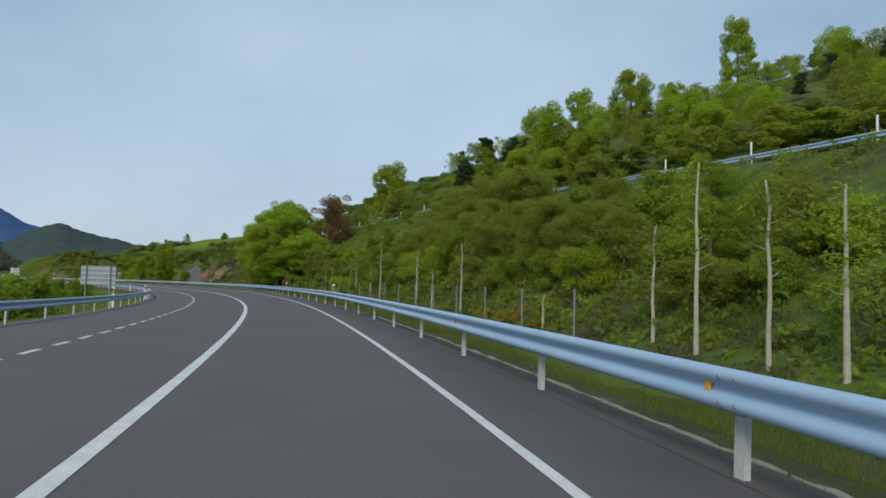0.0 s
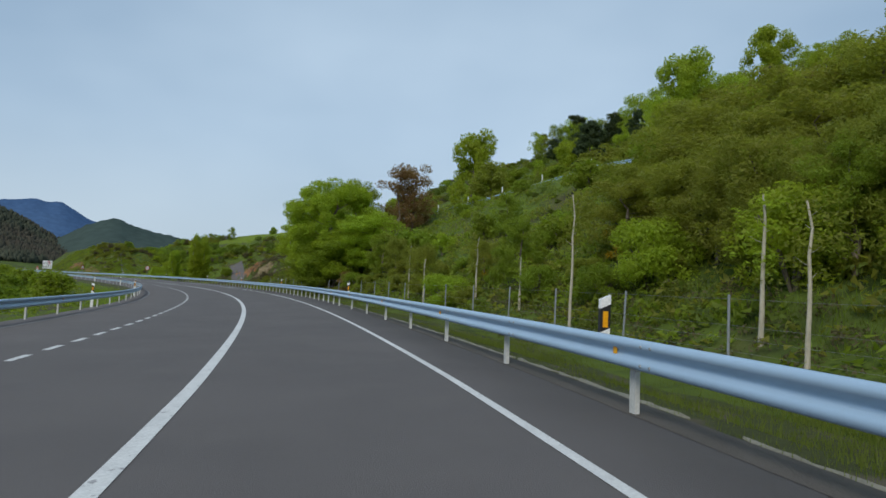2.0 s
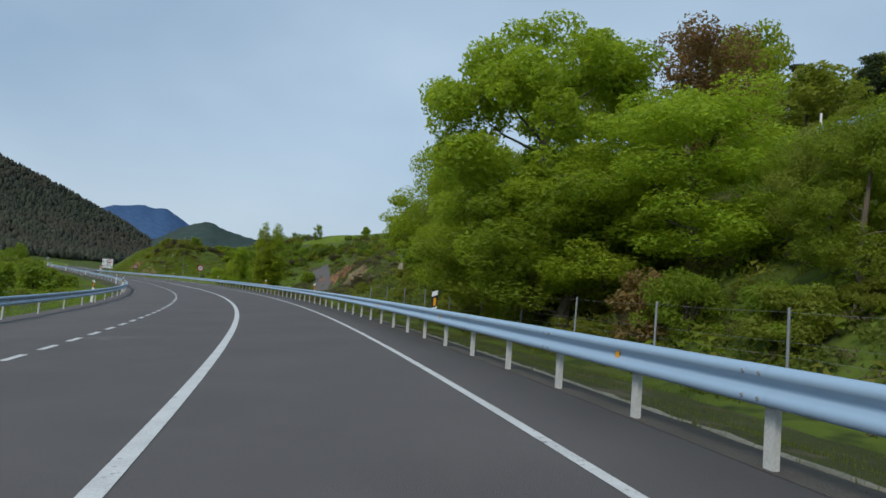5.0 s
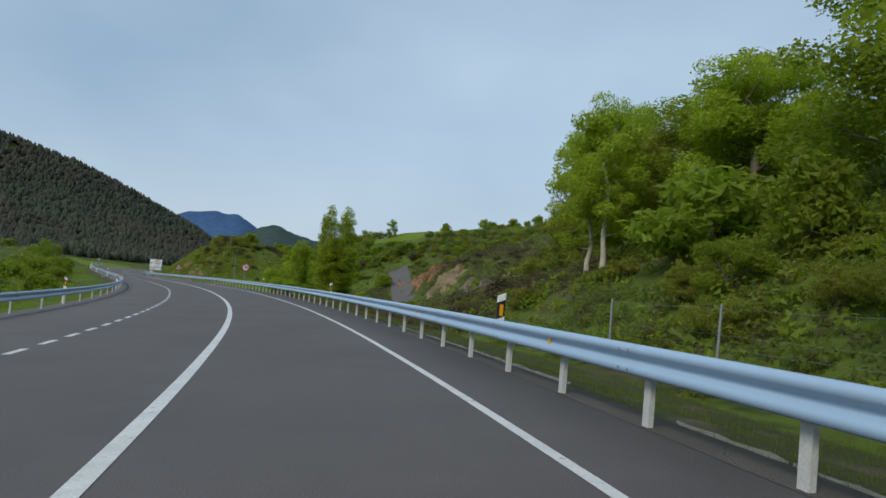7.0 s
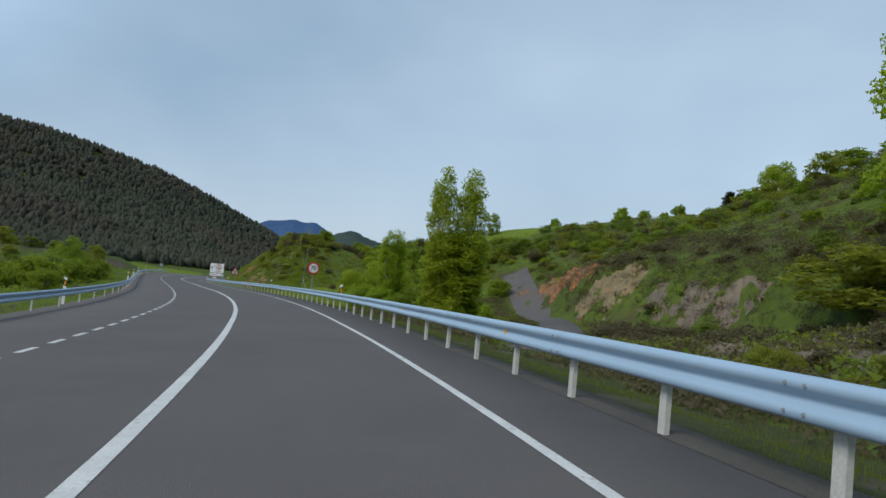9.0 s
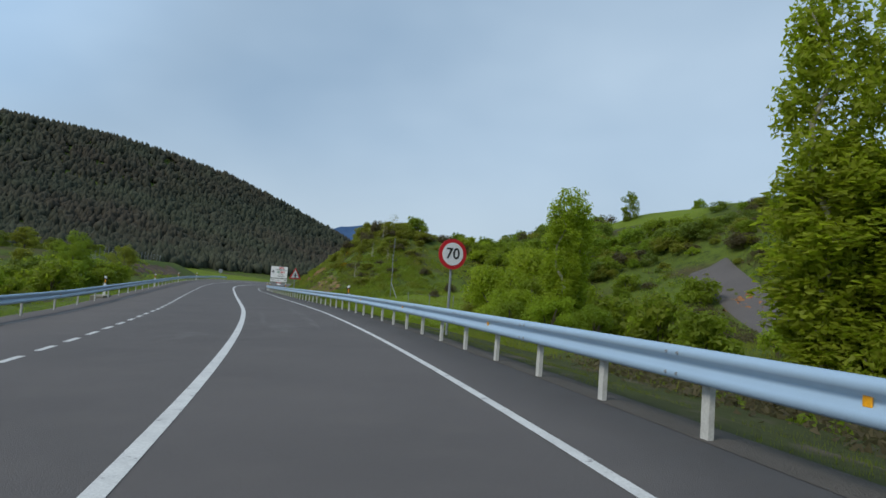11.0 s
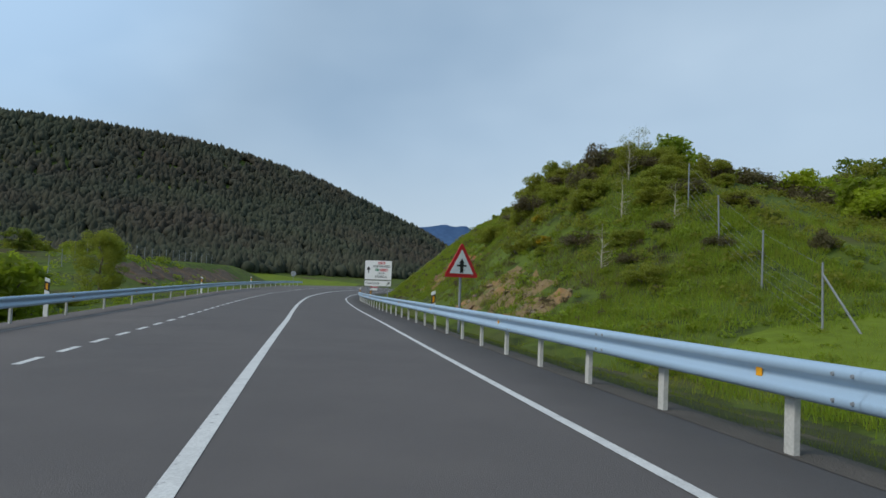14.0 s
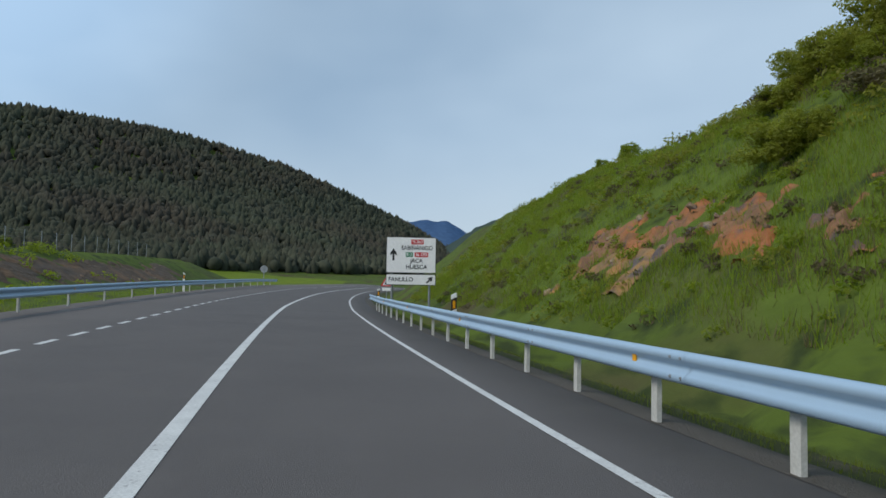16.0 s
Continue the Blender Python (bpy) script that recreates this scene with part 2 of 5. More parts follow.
# ---- helpers for meshes ----
def part(name, bm, mat, parent=None, label=""):
    """Links a bmesh, or (verts, faces), as one mesh object under a thing or a part."""
    me = bpy.data.meshes.new(name)
    if isinstance(bm, bmesh.types.BMesh):
        bm.to_mesh(me)
        bm.free()
    else:
        me.from_pydata([tuple(v) for v in bm[0]], [], [tuple(f) for f in bm[1]])
    me.materials.append(mat)
    ob = new(name, me)
    if parent is not None:
        ob.parent = parent
    if label:
        ob["label"] = label
    return ob


def shared(name, mesh, parent, m, label=""):
    """One more object on the same mesh."""
    ob = new(name, mesh)
    ob.parent, ob.matrix_basis = parent, m
    if label:
        ob["label"] = label
    return ob


def thing(name, m, label, category, group="", kind=""):
    ob = new(name)
    ob.matrix_basis = m
    return tagged(ob, label, category, group, kind)


def box(bm, size, m=Matrix(), bevel=0.0):
    made = bmesh.ops.create_cube(bm, size=1.0, matrix=m @ Matrix.Diagonal((*size, 1)))
    if bevel:
        edges = list({e for v in made["verts"] for e in v.link_edges})
        bmesh.ops.bevel(bm, geom=edges, offset=bevel, segments=1, affect="EDGES")
    return bm


def tube(points, radii, sides=7, start=0):
    """Verts and faces of a tapered tube through the points."""
    vs, fs = [], []
    pts = [Vector(p) for p in points]
    for i, p in enumerate(pts):
        d = (pts[min(i + 1, len(pts) - 1)] - pts[max(i - 1, 0)]).normalized()
        a = d.orthogonal().normalized() if abs(d.z) < 0.9 else Vector((1, 0, 0)).cross(d).normalized()
        b = d.cross(a)
        for k in range(sides):
            w = 2 * math.pi * k / sides
            vs.append(p + (a * math.cos(w) + b * math.sin(w)) * radii[i])
    for i in range(len(pts) - 1):
        for k in range(sides):
            k2 = (k + 1) % sides
            fs.append((start + i * sides + k, start + i * sides + k2, start + (i + 1) * sides + k2, start + (i + 1) * sides + k))
    fs.append(tuple(start + k for k in reversed(range(sides))))
    fs.append(tuple(start + (len(pts) - 1) * sides + k for k in range(sides)))
    return vs, fs


# ---- the road's line ----
STEP = 2.5
S0 = -40.0
SS = np.arange(S0, 450.1, STEP)
head = np.radians(np.interp(SS, np.arange(len(HEADING)) * 7.5, HEADING))
zero = int(round(-S0 / STEP))
mid = (head[1:] + head[:-1]) / 2
PX = np.concatenate([[0], np.cumsum(-np.sin(mid) * STEP)])
PY = np.concatenate([[0], np.cumsum(np.cos(mid) * STEP)])
PX, PY = PX - PX[zero], PY - PY[zero]
DR = np.interp(SS, np.arange(9) * 40.0, DRIFT)
TB = np.tan(np.radians(np.interp(SS, np.arange(9) * 40.0, BANK)))


def at_road(s, u, h=0.0):
    """World place of a point s metres along the road, u metres to the right of its line, h above its surface."""
    hd, d, tb = np.interp(s, SS, head), np.interp(s, SS, DR), np.interp(s, SS, TB)
    w = u + d
    return np.stack([np.interp(s, SS, PX) + np.cos(hd) * w, np.interp(s, SS, PY) + np.sin(hd) * w, w * tb + h + 0 * s], -1)


def road_turn(s):
    return math.degrees(float(np.interp(s, SS, head)))


def along(x, y):
    """Nearest place on the road's line: s and u of world points."""
    x, y = np.ravel(x), np.ravel(y)
    s, u = np.empty(len(x)), np.empty(len(x))
    for a in range(0, len(x), 4000):
        dx, dy = x[a:a + 4000, None] - PX, y[a:a + 4000, None] - PY
        i = (dx * dx + dy * dy).argmin(1)
        k = np.arange(len(i))
        ex, ey = dx[k, i], dy[k, i]
        s[a:a + 4000] = SS[i] - np.sin(head[i]) * ex + np.cos(head[i]) * ey
        u[a:a + 4000] = np.cos(head[i]) * ex + np.sin(head[i]) * ey - DR[i]
    return s, u


def ease(x, a, b):
    t = np.clip((x - a) / (b - a), 0, 1)
    return t * t * (3 - 2 * t)


def wave(x, y, size, seed=0.0):
    """A smooth uneven field between about -1 and 1."""
    a, b = x / size + seed, y / size - seed
    return (np.sin(a * 1.7 + 1.3 * np.sin(b * 1.1 + seed)) + np.sin(b * 2.1 + 1.7 * np.sin(a * 0.9)) + np.sin((a + b) * 3.3 + seed) * 0.5) / 2.5


CREST_AZ = [10, 16, 20, 23, 27, 32, 37, 42, 46, 52, 58, 72, 90, 110, 130]
CREST_D = [680, 670, 650, 620, 580, 550, 530, 515, 505, 495, 490, 480, 480, 480, 480]
CREST_Z = [0, 2, 9, 25, 47, 68, 85, 94, 98, 99, 97, 88, 76, 52, 0]


def height(x, y):
    """The ground's height at world points."""
    x, y = np.asarray(x, float), np.asarray(y, float)
    shape = x.shape
    x, y = x.ravel(), y.ravel()
    s, u = along(x, y)
    tb = np.interp(s, SS, TB)
    right, left = np.clip(u, 0, None), np.clip(-u, 0, None)
    edge = np.where(u > 0, np.minimum(right, 5.0) * tb, -np.minimum(left, 9.5) * tb)
    # hillside with an upper road cut into it
    bench = np.interp(s, [0, 27, 50, 80, 110, 150], [7.6, 8.8, 10.0, 11.7, 11.0, 9.8])
    f1, f2 = np.clip((right - 9.5) / 16.5, 0, 1), np.clip((right - 33) / 62, 0, 1)
    hill = np.where(right <= 9.5, np.interp(right, [0, 4.5, 6, 8, 9.5], [0, -0.1, -0.45, -0.5, -0.2]), -0.2 + f1 ** 0.9 * (bench + 0.2) + f2 * 27 + np.clip((right - 95) / 40, 0, 1) * 18 * (1 - 0.7 * ease(s, 150, 200)) + np.clip((right - 135) / 150, 0, 1) * 14)
    hill += ease(right, 9, 20) * wave(x, y, 9.0, 1.0) * 0.6 * (1 - ease(right, 24, 27) * (1 - ease(right, 32, 36)))
    # low ground with a meadow rising behind a rock cut
    cut = right + np.interp(s, [180, 189, 204, 219, 226], [4.0, 3.0, -1.5, -6.5, -7.5]) * ease(right, 20, 28)
    flat = np.interp(cut, [0, 4.5, 6, 10, 30, 33, 36, 44, 60, 90, 140, 300], [0, -0.1, -0.6, -0.9, -0.5, -0.2, 4.8, 8.6, 15.6, 21.5, 28.5, 34])
    flat += ease(right, 12, 40) * wave(x, y, 14.0, 2.0) * 0.5
    # knoll beside the road
    low = np.interp(right, [0, 4.5, 6, 10, 30, 40, 46, 60, 90, 140, 300], [0, -0.1, -0.5, -0.4, 0.6, 4.6, 9.4, 15.4, 20.4, 25, 30]) + ease(right, 12, 40) * wave(x, y, 12.0, 3.0) * 0.4
    rise = np.interp(right, [0, 4.5, 6, 10, 15, 20, 30, 40, 60, 90, 140, 300], [0, -0.1, -0.5, -0.4, 0.0, 0.7, 2.6, 6.4, 15.6, 20.4, 25, 30])
    late = ease(s, 216, 238)
    low = low * (1 - late) + rise * late
    knoll = np.interp(right, [0, 5.0, 6.5, 16, 22, 30, 42, 60, 90, 140, 300], [0, -0.15, 0.0, 8.2, 9.8, 9.4, 9.0, 14.8, 21.5, 27, 30])
    k = ease(s, 225, 252)
    end = np.interp(right, [0, 5.0, 6.5, 13.5, 16, 20, 26, 34, 46, 60, 90, 140, 300], [0, -0.15, 0.0, 6.3, 7.9, 7.7, 6.0, 5.8, 10.4, 16.0, 21.0, 26, 30])
    turn = ease(s, 260, 284)
    knoll = end * (1 - turn) + knoll * turn
    knoll = knoll + 1.7 * np.exp(-((s - 255) / 10.0) ** 2) * ease(right, 9, 18) * (1 - ease(right, 30, 45))
    third = low * (1 - k) + np.maximum(knoll, low * 0.6) * k
    third += k * ease(right, 7, 14) * wave(x, y, 6.0, 5.0) * 0.4
    third *= 1 - ease(s, 315, 370) * (1 - 0.6 * ease(right, 35, 60))
    a, b = ease(s - 0.8 * np.clip(right - 24, 0, 75), 124, 170), ease(s, 198, 222)
    r = hill * (1 - a) + (flat * (1 - b) + third * b) * a
    # left of the road
    dip = np.interp(left, [0, 8.6, 10, 14, 30, 70, 150, 300], [0, -0.15, -0.5, -0.9, -1.6, -2.0, -3, 0])
    bank = np.interp(left, [0, 8.6, 10.5, 15, 20, 60, 150, 300], [0, -0.15, -0.35, 0.1, 2.9, 3.0, 1.0, 2])
    m = ease(s, 256, 284) * (1 - ease(s, 330, 370))
    l = dip * (1 - m) + bank * m + ease(left, 11, 20) * wave(x, y, 11.0, 7.0) * 0.35
    z = edge + np.where(u > 0, r, l)
    # wooded hill across the valley
    hx, hy = x + 52.6, y - 181.9
    az, d = np.degrees(np.arctan2(-hx, hy)), np.hypot(hx, hy)
    crest = np.interp(az, CREST_AZ, CREST_Z)
    far = np.interp(az, CREST_AZ, CREST_D)
    z = z + crest * np.interp(d / far, [0.42, 0.62, 0.82, 0.96, 1.04, 1.3, 2.2], [0, 0.16, 0.52, 0.93, 1.0, 0.8, 0.0])
    return z.reshape(shape)


def on_ground(s, u):
    p = at_road(s, u)
    return float(p[0]), float(p[1]), float(height(np.array([p[0]]), np.array([p[1]]))[0])


# ---- ground, road and marks ----
def axis_steps(lo, hi, step, far):
    mid_part = list(np.arange(lo, hi + 0.1, step))
    low, high, d = [], [], step
    a, b = mid_part[0], mid_part[-1]
    while b < far:
        d *= 1.22
        a, b = a - d, b + d
        low.append(a)
        high.append(b)
    return np.array(low[::-1] + mid_part + high)


def build_ground():
    gx, gy = axis_steps(-190, 90, 1.8, 4500), axis_steps(-30, 340, 1.8, 4500)
    x, y = np.meshgrid(gx, gy)
    s, u = along(x, y)
    z = height(x, y).ravel()
    paved = (u > -9.2) & (u < 6.6) & (s > -39) & (s < 445)
    z = np.where(paved, z - 0.35, z)
    nx, ny = len(gx), len(gy)
    i = np.arange(nx * ny).reshape(ny, nx)
    quads = np.stack([i[:-1, :-1], i[:-1, 1:], i[1:, 1:], i[1:, :-1]], -1).reshape(-1, 4)
    me = bpy.data.meshes.new("ground")
    me.from_pydata(np.stack([x.ravel(), y.ravel(), z], -1).tolist(), [], quads.tolist())
    me.polygons.foreach_set("use_smooth", [True] * len(me.polygons))
    me.materials.append(GRASS)
    tagged(new("ground", me), "rough green grass ground of a valley road", "ground", kind="structure")


def ribbon(name, us, hs, s_from, s_to, mat, step=1.25, parent=None, smooth=True):
    """A sheet along the road: cross-section points at offsets us and heights hs."""
    ss = np.arange(s_from, s_to + 0.01, step)
    cols = [at_road(ss, u, h) for u, h in zip(us, hs)]
    n = len(us)
    verts = np.stack(cols, 1).reshape(-1, 3)
    faces = [(a * n + k, a * n + k + 1, (a + 1) * n + k + 1, (a + 1) * n + k) for a in range(len(ss) - 1) for k in range(n - 1)]
    ob = part(name, (verts, faces), mat, parent)
    if smooth:
        ob.data.polygons.foreach_set("use_smooth", [True] * len(ob.data.polygons))
    return ob


build_ground()
road = tagged(ribbon("road", [-8.75, -8.7, -4.4, -1.2, 2.2, 3.62, 3.7], [-0.12, 0, 0, 0, 0, 0, -0.12], -38, 440, ASPHALT),
              "dark grey asphalt three-lane road with white lines", "road", kind="structure")
ribbon("verge", [3.85, 4.0, 4.8, 5.8, 7.2], [-0.07, -0.075, -0.16, -0.45, -0.62], -38, 440, VERGE, parent=road)
ribbon("verge", [-9.9, -9.3, -8.7], [-0.55, -0.2, -0.03], -38, 440, VERGE, parent=road)
ribbon("gravel_edge", [3.46, 3.66, 4.1], [0.004, 0.002, -0.06], -38, 440, GRAVEL, parent=road)
ribbon("edge_line", [2.125, 2.24], [0.006, 0.006], -38, 440, PAINT, parent=road)
ribbon("edge_line", [-7.62, -7.50], [0.006, 0.006], -38, 440, FADED, parent=road)
ribbon("centre_line", [-1.325, -1.155], [0.006, 0.006], -38, 440, PAINT, parent=road)
for s in np.arange(-20, 335, 1.84):
    s += float(np.interp(s, [30, 93, 130, 161, 198, 221, 246, 300], [0.37, 0.59, 0.66, 0.45, 0.73, 0.22, -0.22, -0.5]))
    u = float(np.interp(s, [0, 175, 196, 250], [-4.5, -4.45, -4.76, -4.84]))
    ribbon("dash", [u - 0.07, u + 0.07], [0.006, 0.006], s, s + 1.0, PAINT, 0.5, parent=road)
ribbon("lane_line", [-4.9, -4.78], [0.006, 0.006], 336, 440, PAINT, parent=road)
# worn and mended places in the surface
def worn_patch(s0, s1, u, wide, seed):
    """A thin pale worn place with a wandering outline."""
    ss = np.linspace(s0, s1, max(12, int((s1 - s0) / 0.25)))
    f = np.sin(np.linspace(0.0, math.pi, len(ss))) ** 0.6 * wide / 2
    a = f * (0.8 + 0.25 * np.sin(ss * 2.3 + seed) + 0.12 * np.sin(ss * 5.1))
    b = f * (0.8 + 0.25 * np.sin(ss * 1.9 + seed * 2.0) + 0.12 * np.sin(ss * 6.3))
    vs = [q for k, sv in enumerate(ss) for q in (at_road(sv, u - a[k], 0.0018), at_road(sv, u + b[k], 0.0018))]
    part("worn_patch", (vs, [(2 * k, 2 * k + 1, 2 * k + 3, 2 * k + 2) for k in range(len(ss) - 1)]), WORN, road)


for n, (s, e, u, b) in enumerate(((93.0, 94.4, -3.8, 1.1), (140.6, 143.0, -3.3, 0.9), (185.2, 187.6, -2.5, 1.3), (188.6, 203.5, 1.0, 0.4), (187.6, 191.4, 0.0, 1.2), (189.5, 199.0, -0.55, 0.24))):
    worn_patch(s, e, u, b, n)
# broken pale gutter stones and earth behind the posts
rng = random.Random(4)


def ragged_strip(name, s0, s1, u, wide, mat, low=0.0):
    """A low uneven strip that tapers out at its ends."""
    ss = np.linspace(s0, s1, max(7, int((s1 - s0) / 0.2)))
    f = np.sin(np.linspace(0, math.pi, len(ss))) ** 0.25
    a = [rng.uniform(0.7, 1.25) for _ in ss]
    vs = []
    for k, sv in enumerate(ss):
        w = wide * f[k] * a[k] + 0.01
        for du, h in ((-w, -0.16), (-w * 0.8, -0.015), (0.0, 0.015 * a[k]), (w * 0.8, -0.02), (w, -0.26)):
            vs.append(at_road(sv, u + du + 0.09 * (a[k - 1] - 1), h - low - 0.008 - 0.03 * a[k - 2]))
    fs = [(k * 5 + c, k * 5 + c + 1, k * 5 + c + 6, k * 5 + c + 5) for k in range(len(ss) - 1) for c in range(4)]
    ob = part(name, (vs, fs), mat, road)
    ob.data.polygons.foreach_set("use_smooth", [True] * len(fs))


s = -15.0
while s < 128:
    length = rng.uniform(1.2, 5.0)
    ragged_strip("gutter_stone", s, s + length, 4.26 + rng.uniform(-0.03, 0.03), rng.uniform(0.055, 0.10), CONCRETE, 0.05)
    s += length + (rng.uniform(0.0, 0.2) if rng.random() < 0.85 else rng.uniform(0.6, 3.0))
s = -12.0
while s < 300:
    length = rng.uniform(0.8, 2.6)
    ragged_strip("earth_strip", s, s + length, 3.72 + rng.uniform(-0.08, 0.1), rng.uniform(0.1, 0.25), GRAVEL)
    s += length + rng.uniform(0.5, 4.0)


# ---- guardrails ----
BEAM = [(0.0, 0.75), (-0.03, 0.752), (-0.075, 0.73), (-0.083, 0.69), (-0.072, 0.655), (-0.02, 0.62), (-0.012, 0.595), (-0.02, 0.57),
        (-0.072, 0.535), (-0.083, 0.50), (-0.075, 0.46), (-0.03, 0.438), (0.0, 0.44)]


def bolt_mesh():
    bm = bmesh.new()
    bmesh.ops.create_cone(bm, cap_ends=True, segments=8, radius1=0.018, radius2=0.013, depth=0.014, matrix=pose(0, 0, 0, 0, -90, 0))
    me = bpy.data.meshes.new("bolt")
    bm.to_mesh(me)
    bm.free()
    me.materials.append(GREY_STEEL)
    return me


BOLT = bolt_mesh()


def beam_panel(parent, s, length, u, side, lift):
    """A W-shaped beam with a folded front, as a closed skin."""
    prof = [(w * side, h + lift) for w, h in BEAM] + [(w * side + 0.012 * side, h + lift) for w, h in reversed(BEAM)]
    ss = np.linspace(s, s + length, 4)
    n = len(prof)
    rows = np.stack([at_road(ss, u + w, h) for w, h in prof], 1)
    faces = [(a * n + k, a * n + (k + 1) % n, (a + 1) * n + (k + 1) % n, (a + 1) * n + k) for a in range(3) for k in range(n)]
    ob = part("beam", (rows.reshape(-1, 3), faces), STEEL, parent)
    ob.data.polygons.foreach_set("use_smooth", [True] * (3 * n))


def c_post():
    bm = bmesh.new()
    box(bm, (0.012, 0.115, 1.15), pose(-0.025, 0, 0.12))
    box(bm, (0.05, 0.012, 1.15), pose(0, 0.052, 0.12))
    box(bm, (0.05, 0.012, 1.15), pose(0, -0.052, 0.12))
    box(bm, (0.06, 0.06, 0.16), pose(-0.05, 0, 0.595))
    me = bpy.data.meshes.new("post")
    bm.to_mesh(me)
    bm.free()
    me.materials.append(POST_STEEL)
    return me


def reflector_mesh():
    bm = bmesh.new()
    box(bm, (0.02, 0.075, 0.09), pose(0, 0, 0, 0, 0, 0), 0.008)
    me = bpy.data.meshes.new("reflector")
    bm.to_mesh(me)
    bm.free()
    me.materials.append(YELLOW)
    return me


POST, REFLECTOR = c_post(), reflector_mesh()


SHIFT_S = [20, 24, 36, 42, 64, 86, 126, 156, 175, 196, 207, 217, 242]
SHIFT = [0.2, 0.15, 0.6, 0.85, 0.4, 0.0, -0.15, -0.05, -0.2, -0.35, -0.7, -1.15, -1.25]


def guardrail(u, side, s_from, s_to, close_from, first, lift, label):
    rail = thing("guardrail", Matrix(), label, "guardrail", "guardrails along the road")
    s, k = s_from, 0
    while s < s_to:
        beam_panel(rail, s, 4.36, u - 0.005 * side * (k % 2), side, lift)
        if side > 0:
            for ds, h in ((0.06, 0.69), (0.06, 0.50), (0.24, 0.69), (0.24, 0.50)):
                shared("bolt", BOLT, rail, pose(*at_road(s + ds, u - 0.092, h + lift), 0, 0, road_turn(s)))
        s += 4.06
        k += 1
    s, k = s_from + first, 0
    while s < s_to + 0.1:
        sp = s + (float(np.interp(s, SHIFT_S, SHIFT)) if side > 0 else 0.0)
        p = at_road(sp, u + 0.085 * side, lift)
        lean = math.sin(k * 12.9) * 0.8
        shared("post", POST, rail, pose(*p, lean, lean * 0.6, road_turn(sp) + (0 if side > 0 else 180)))
        if k % 2 == 0 if s < close_from else (k + 2) % 4 == 0:
            q = at_road(sp + 0.25, u - 0.035 * side, 0.6 + lift)
            shared("reflector", REFLECTOR, rail, pose(*q, 0, 0, road_turn(s)), "small amber reflector")
        s += 4.06 if s < close_from else 2.03
        k += 1
    return rail


guardrail(3.46, 1, -20.26, 286, 64.5, 0.0, 0.05, "long galvanised steel guardrail with pale posts, wet")
guardrail(-8.297, -1, -20.6, 330, 400, 0.0, 0.0, "long galvanised steel guardrail on the far side of the road")


def delineator(s, u, turn=0.0, seen_back=False):
    """A flat white marker post with a slanted black band and an amber reflector."""
    x, y, z = at_road(s, u)
    d = thing("delineator_post", pose(x, y, z, 0, 0, road_turn(s) + turn), "white plastic marker post with black band and amber reflector", "marker post", "marker posts along the guardrail")
    w = 0.065
    tilt = 0.055

    def slab(name, h0, h1, t0, t1, mat, thick, wide=w):
        a = [(-wide, h0), (wide, h0 + t0), (wide, h1 + t1), (-wide, h1)]
        vs = [(px, -thick, pz) for px, pz in a] + [(px, thick, pz) for px, pz in a]
        fs = [(0, 1, 2, 3), (7, 6, 5, 4), (0, 4, 5, 1), (1, 5, 6, 2), (2, 6, 7, 3), (3, 7, 4, 0)]
        return part(name, (vs, fs), mat, d)

    slab("post_body", 0.56 if u > 0 else -0.4, 0.80, 0, tilt, WHITE, 0.028)
    slab("band", 0.80, 1.08, tilt, tilt, BLACK, 0.0285)
    slab("cap", 1.08, 1.19, tilt, tilt, WHITE, 0.028)
    slab("reflector", 0.86, 1.05, 0.0, 0.0, YELLOW, 0.033, 0.032)
    return d


for s in (37.95, 62.7, 92.65, 118.2, 141.15, 170.5, 200.95, 236.7, 262.0, 281.5):
    delineator(s, 3.53)
for s in (43.0, 68.6, 93.0, 118.0, 143.0, 172.0, 211.0, 238.2, 266.3, 291.4):
    delineator(s, -8.62, 180.0)


# ---- signs ----
def text_part(words, size, parent, m, mat, name="lettering", width=None):
    cu = bpy.data.curves.new(name, "FONT")
    cu.body, cu.size, cu.align_x, cu.align_y, cu.extrude, cu.offset = words, size, "CENTER", "CENTER", 0.002, size * 0.012
    tmp = bpy.data.objects.new(name, cu)
    me = bpy.data.meshes.new_from_object(tmp)
    bpy.data.objects.remove(tmp)
    me.materials.clear()
    me.materials.append(mat)
    ob = new(name, me)
    ob.parent = parent
    k = 1.0
    if width:
        span = max(v.co.x for v in me.vertices) - min(v.co.x for v in me.vertices)
        k = width / span
    ob.matrix_basis = m @ Matrix.Diagonal((k, 1, 1, 1))
    return ob


def plate(points, thick=0.012, y=0.0):
    """An upright plate in the x-z plane, facing -y."""
    n = len(points)
    vs = [(px, y - thick, pz) for px, pz in points] + [(px, y + thick, pz) for px, pz in points]
    fs = [tuple(range(n)), tuple(n + k for k in reversed(range(n)))] + [(k, n + k, n + (k + 1) % n, (k + 1) % n) for k in range(n)]
    return vs, fs


def rounded(w, h, r, cx=0.0, cz=0.0, seg=4):
    pts = []
    for sx, sz, a0 in ((1, -1, -90), (1, 1, 0), (-1, 1, 90), (-1, -1, 180)):
        for k in range(seg + 1):
            a = radians(a0 + 90 * k / seg)
            pts.append((cx + sx * (w / 2 - r) + r * math.cos(a), cz + sz * (h / 2 - r) + r * math.sin(a)))
    return pts


def pole(parent, x, h, r=0.038, y=0.05, base=-0.5, mat=None):
    part("pole", tube([(x, y, base), (x, y, h)], [r, r], 10), mat or GREY_STEEL, parent)


def disc(r, n=40, cz=0.0):
    return [(r * math.cos(2 * math.pi * k / n), cz + r * math.sin(2 * math.pi * k / n)) for k in range(n)]


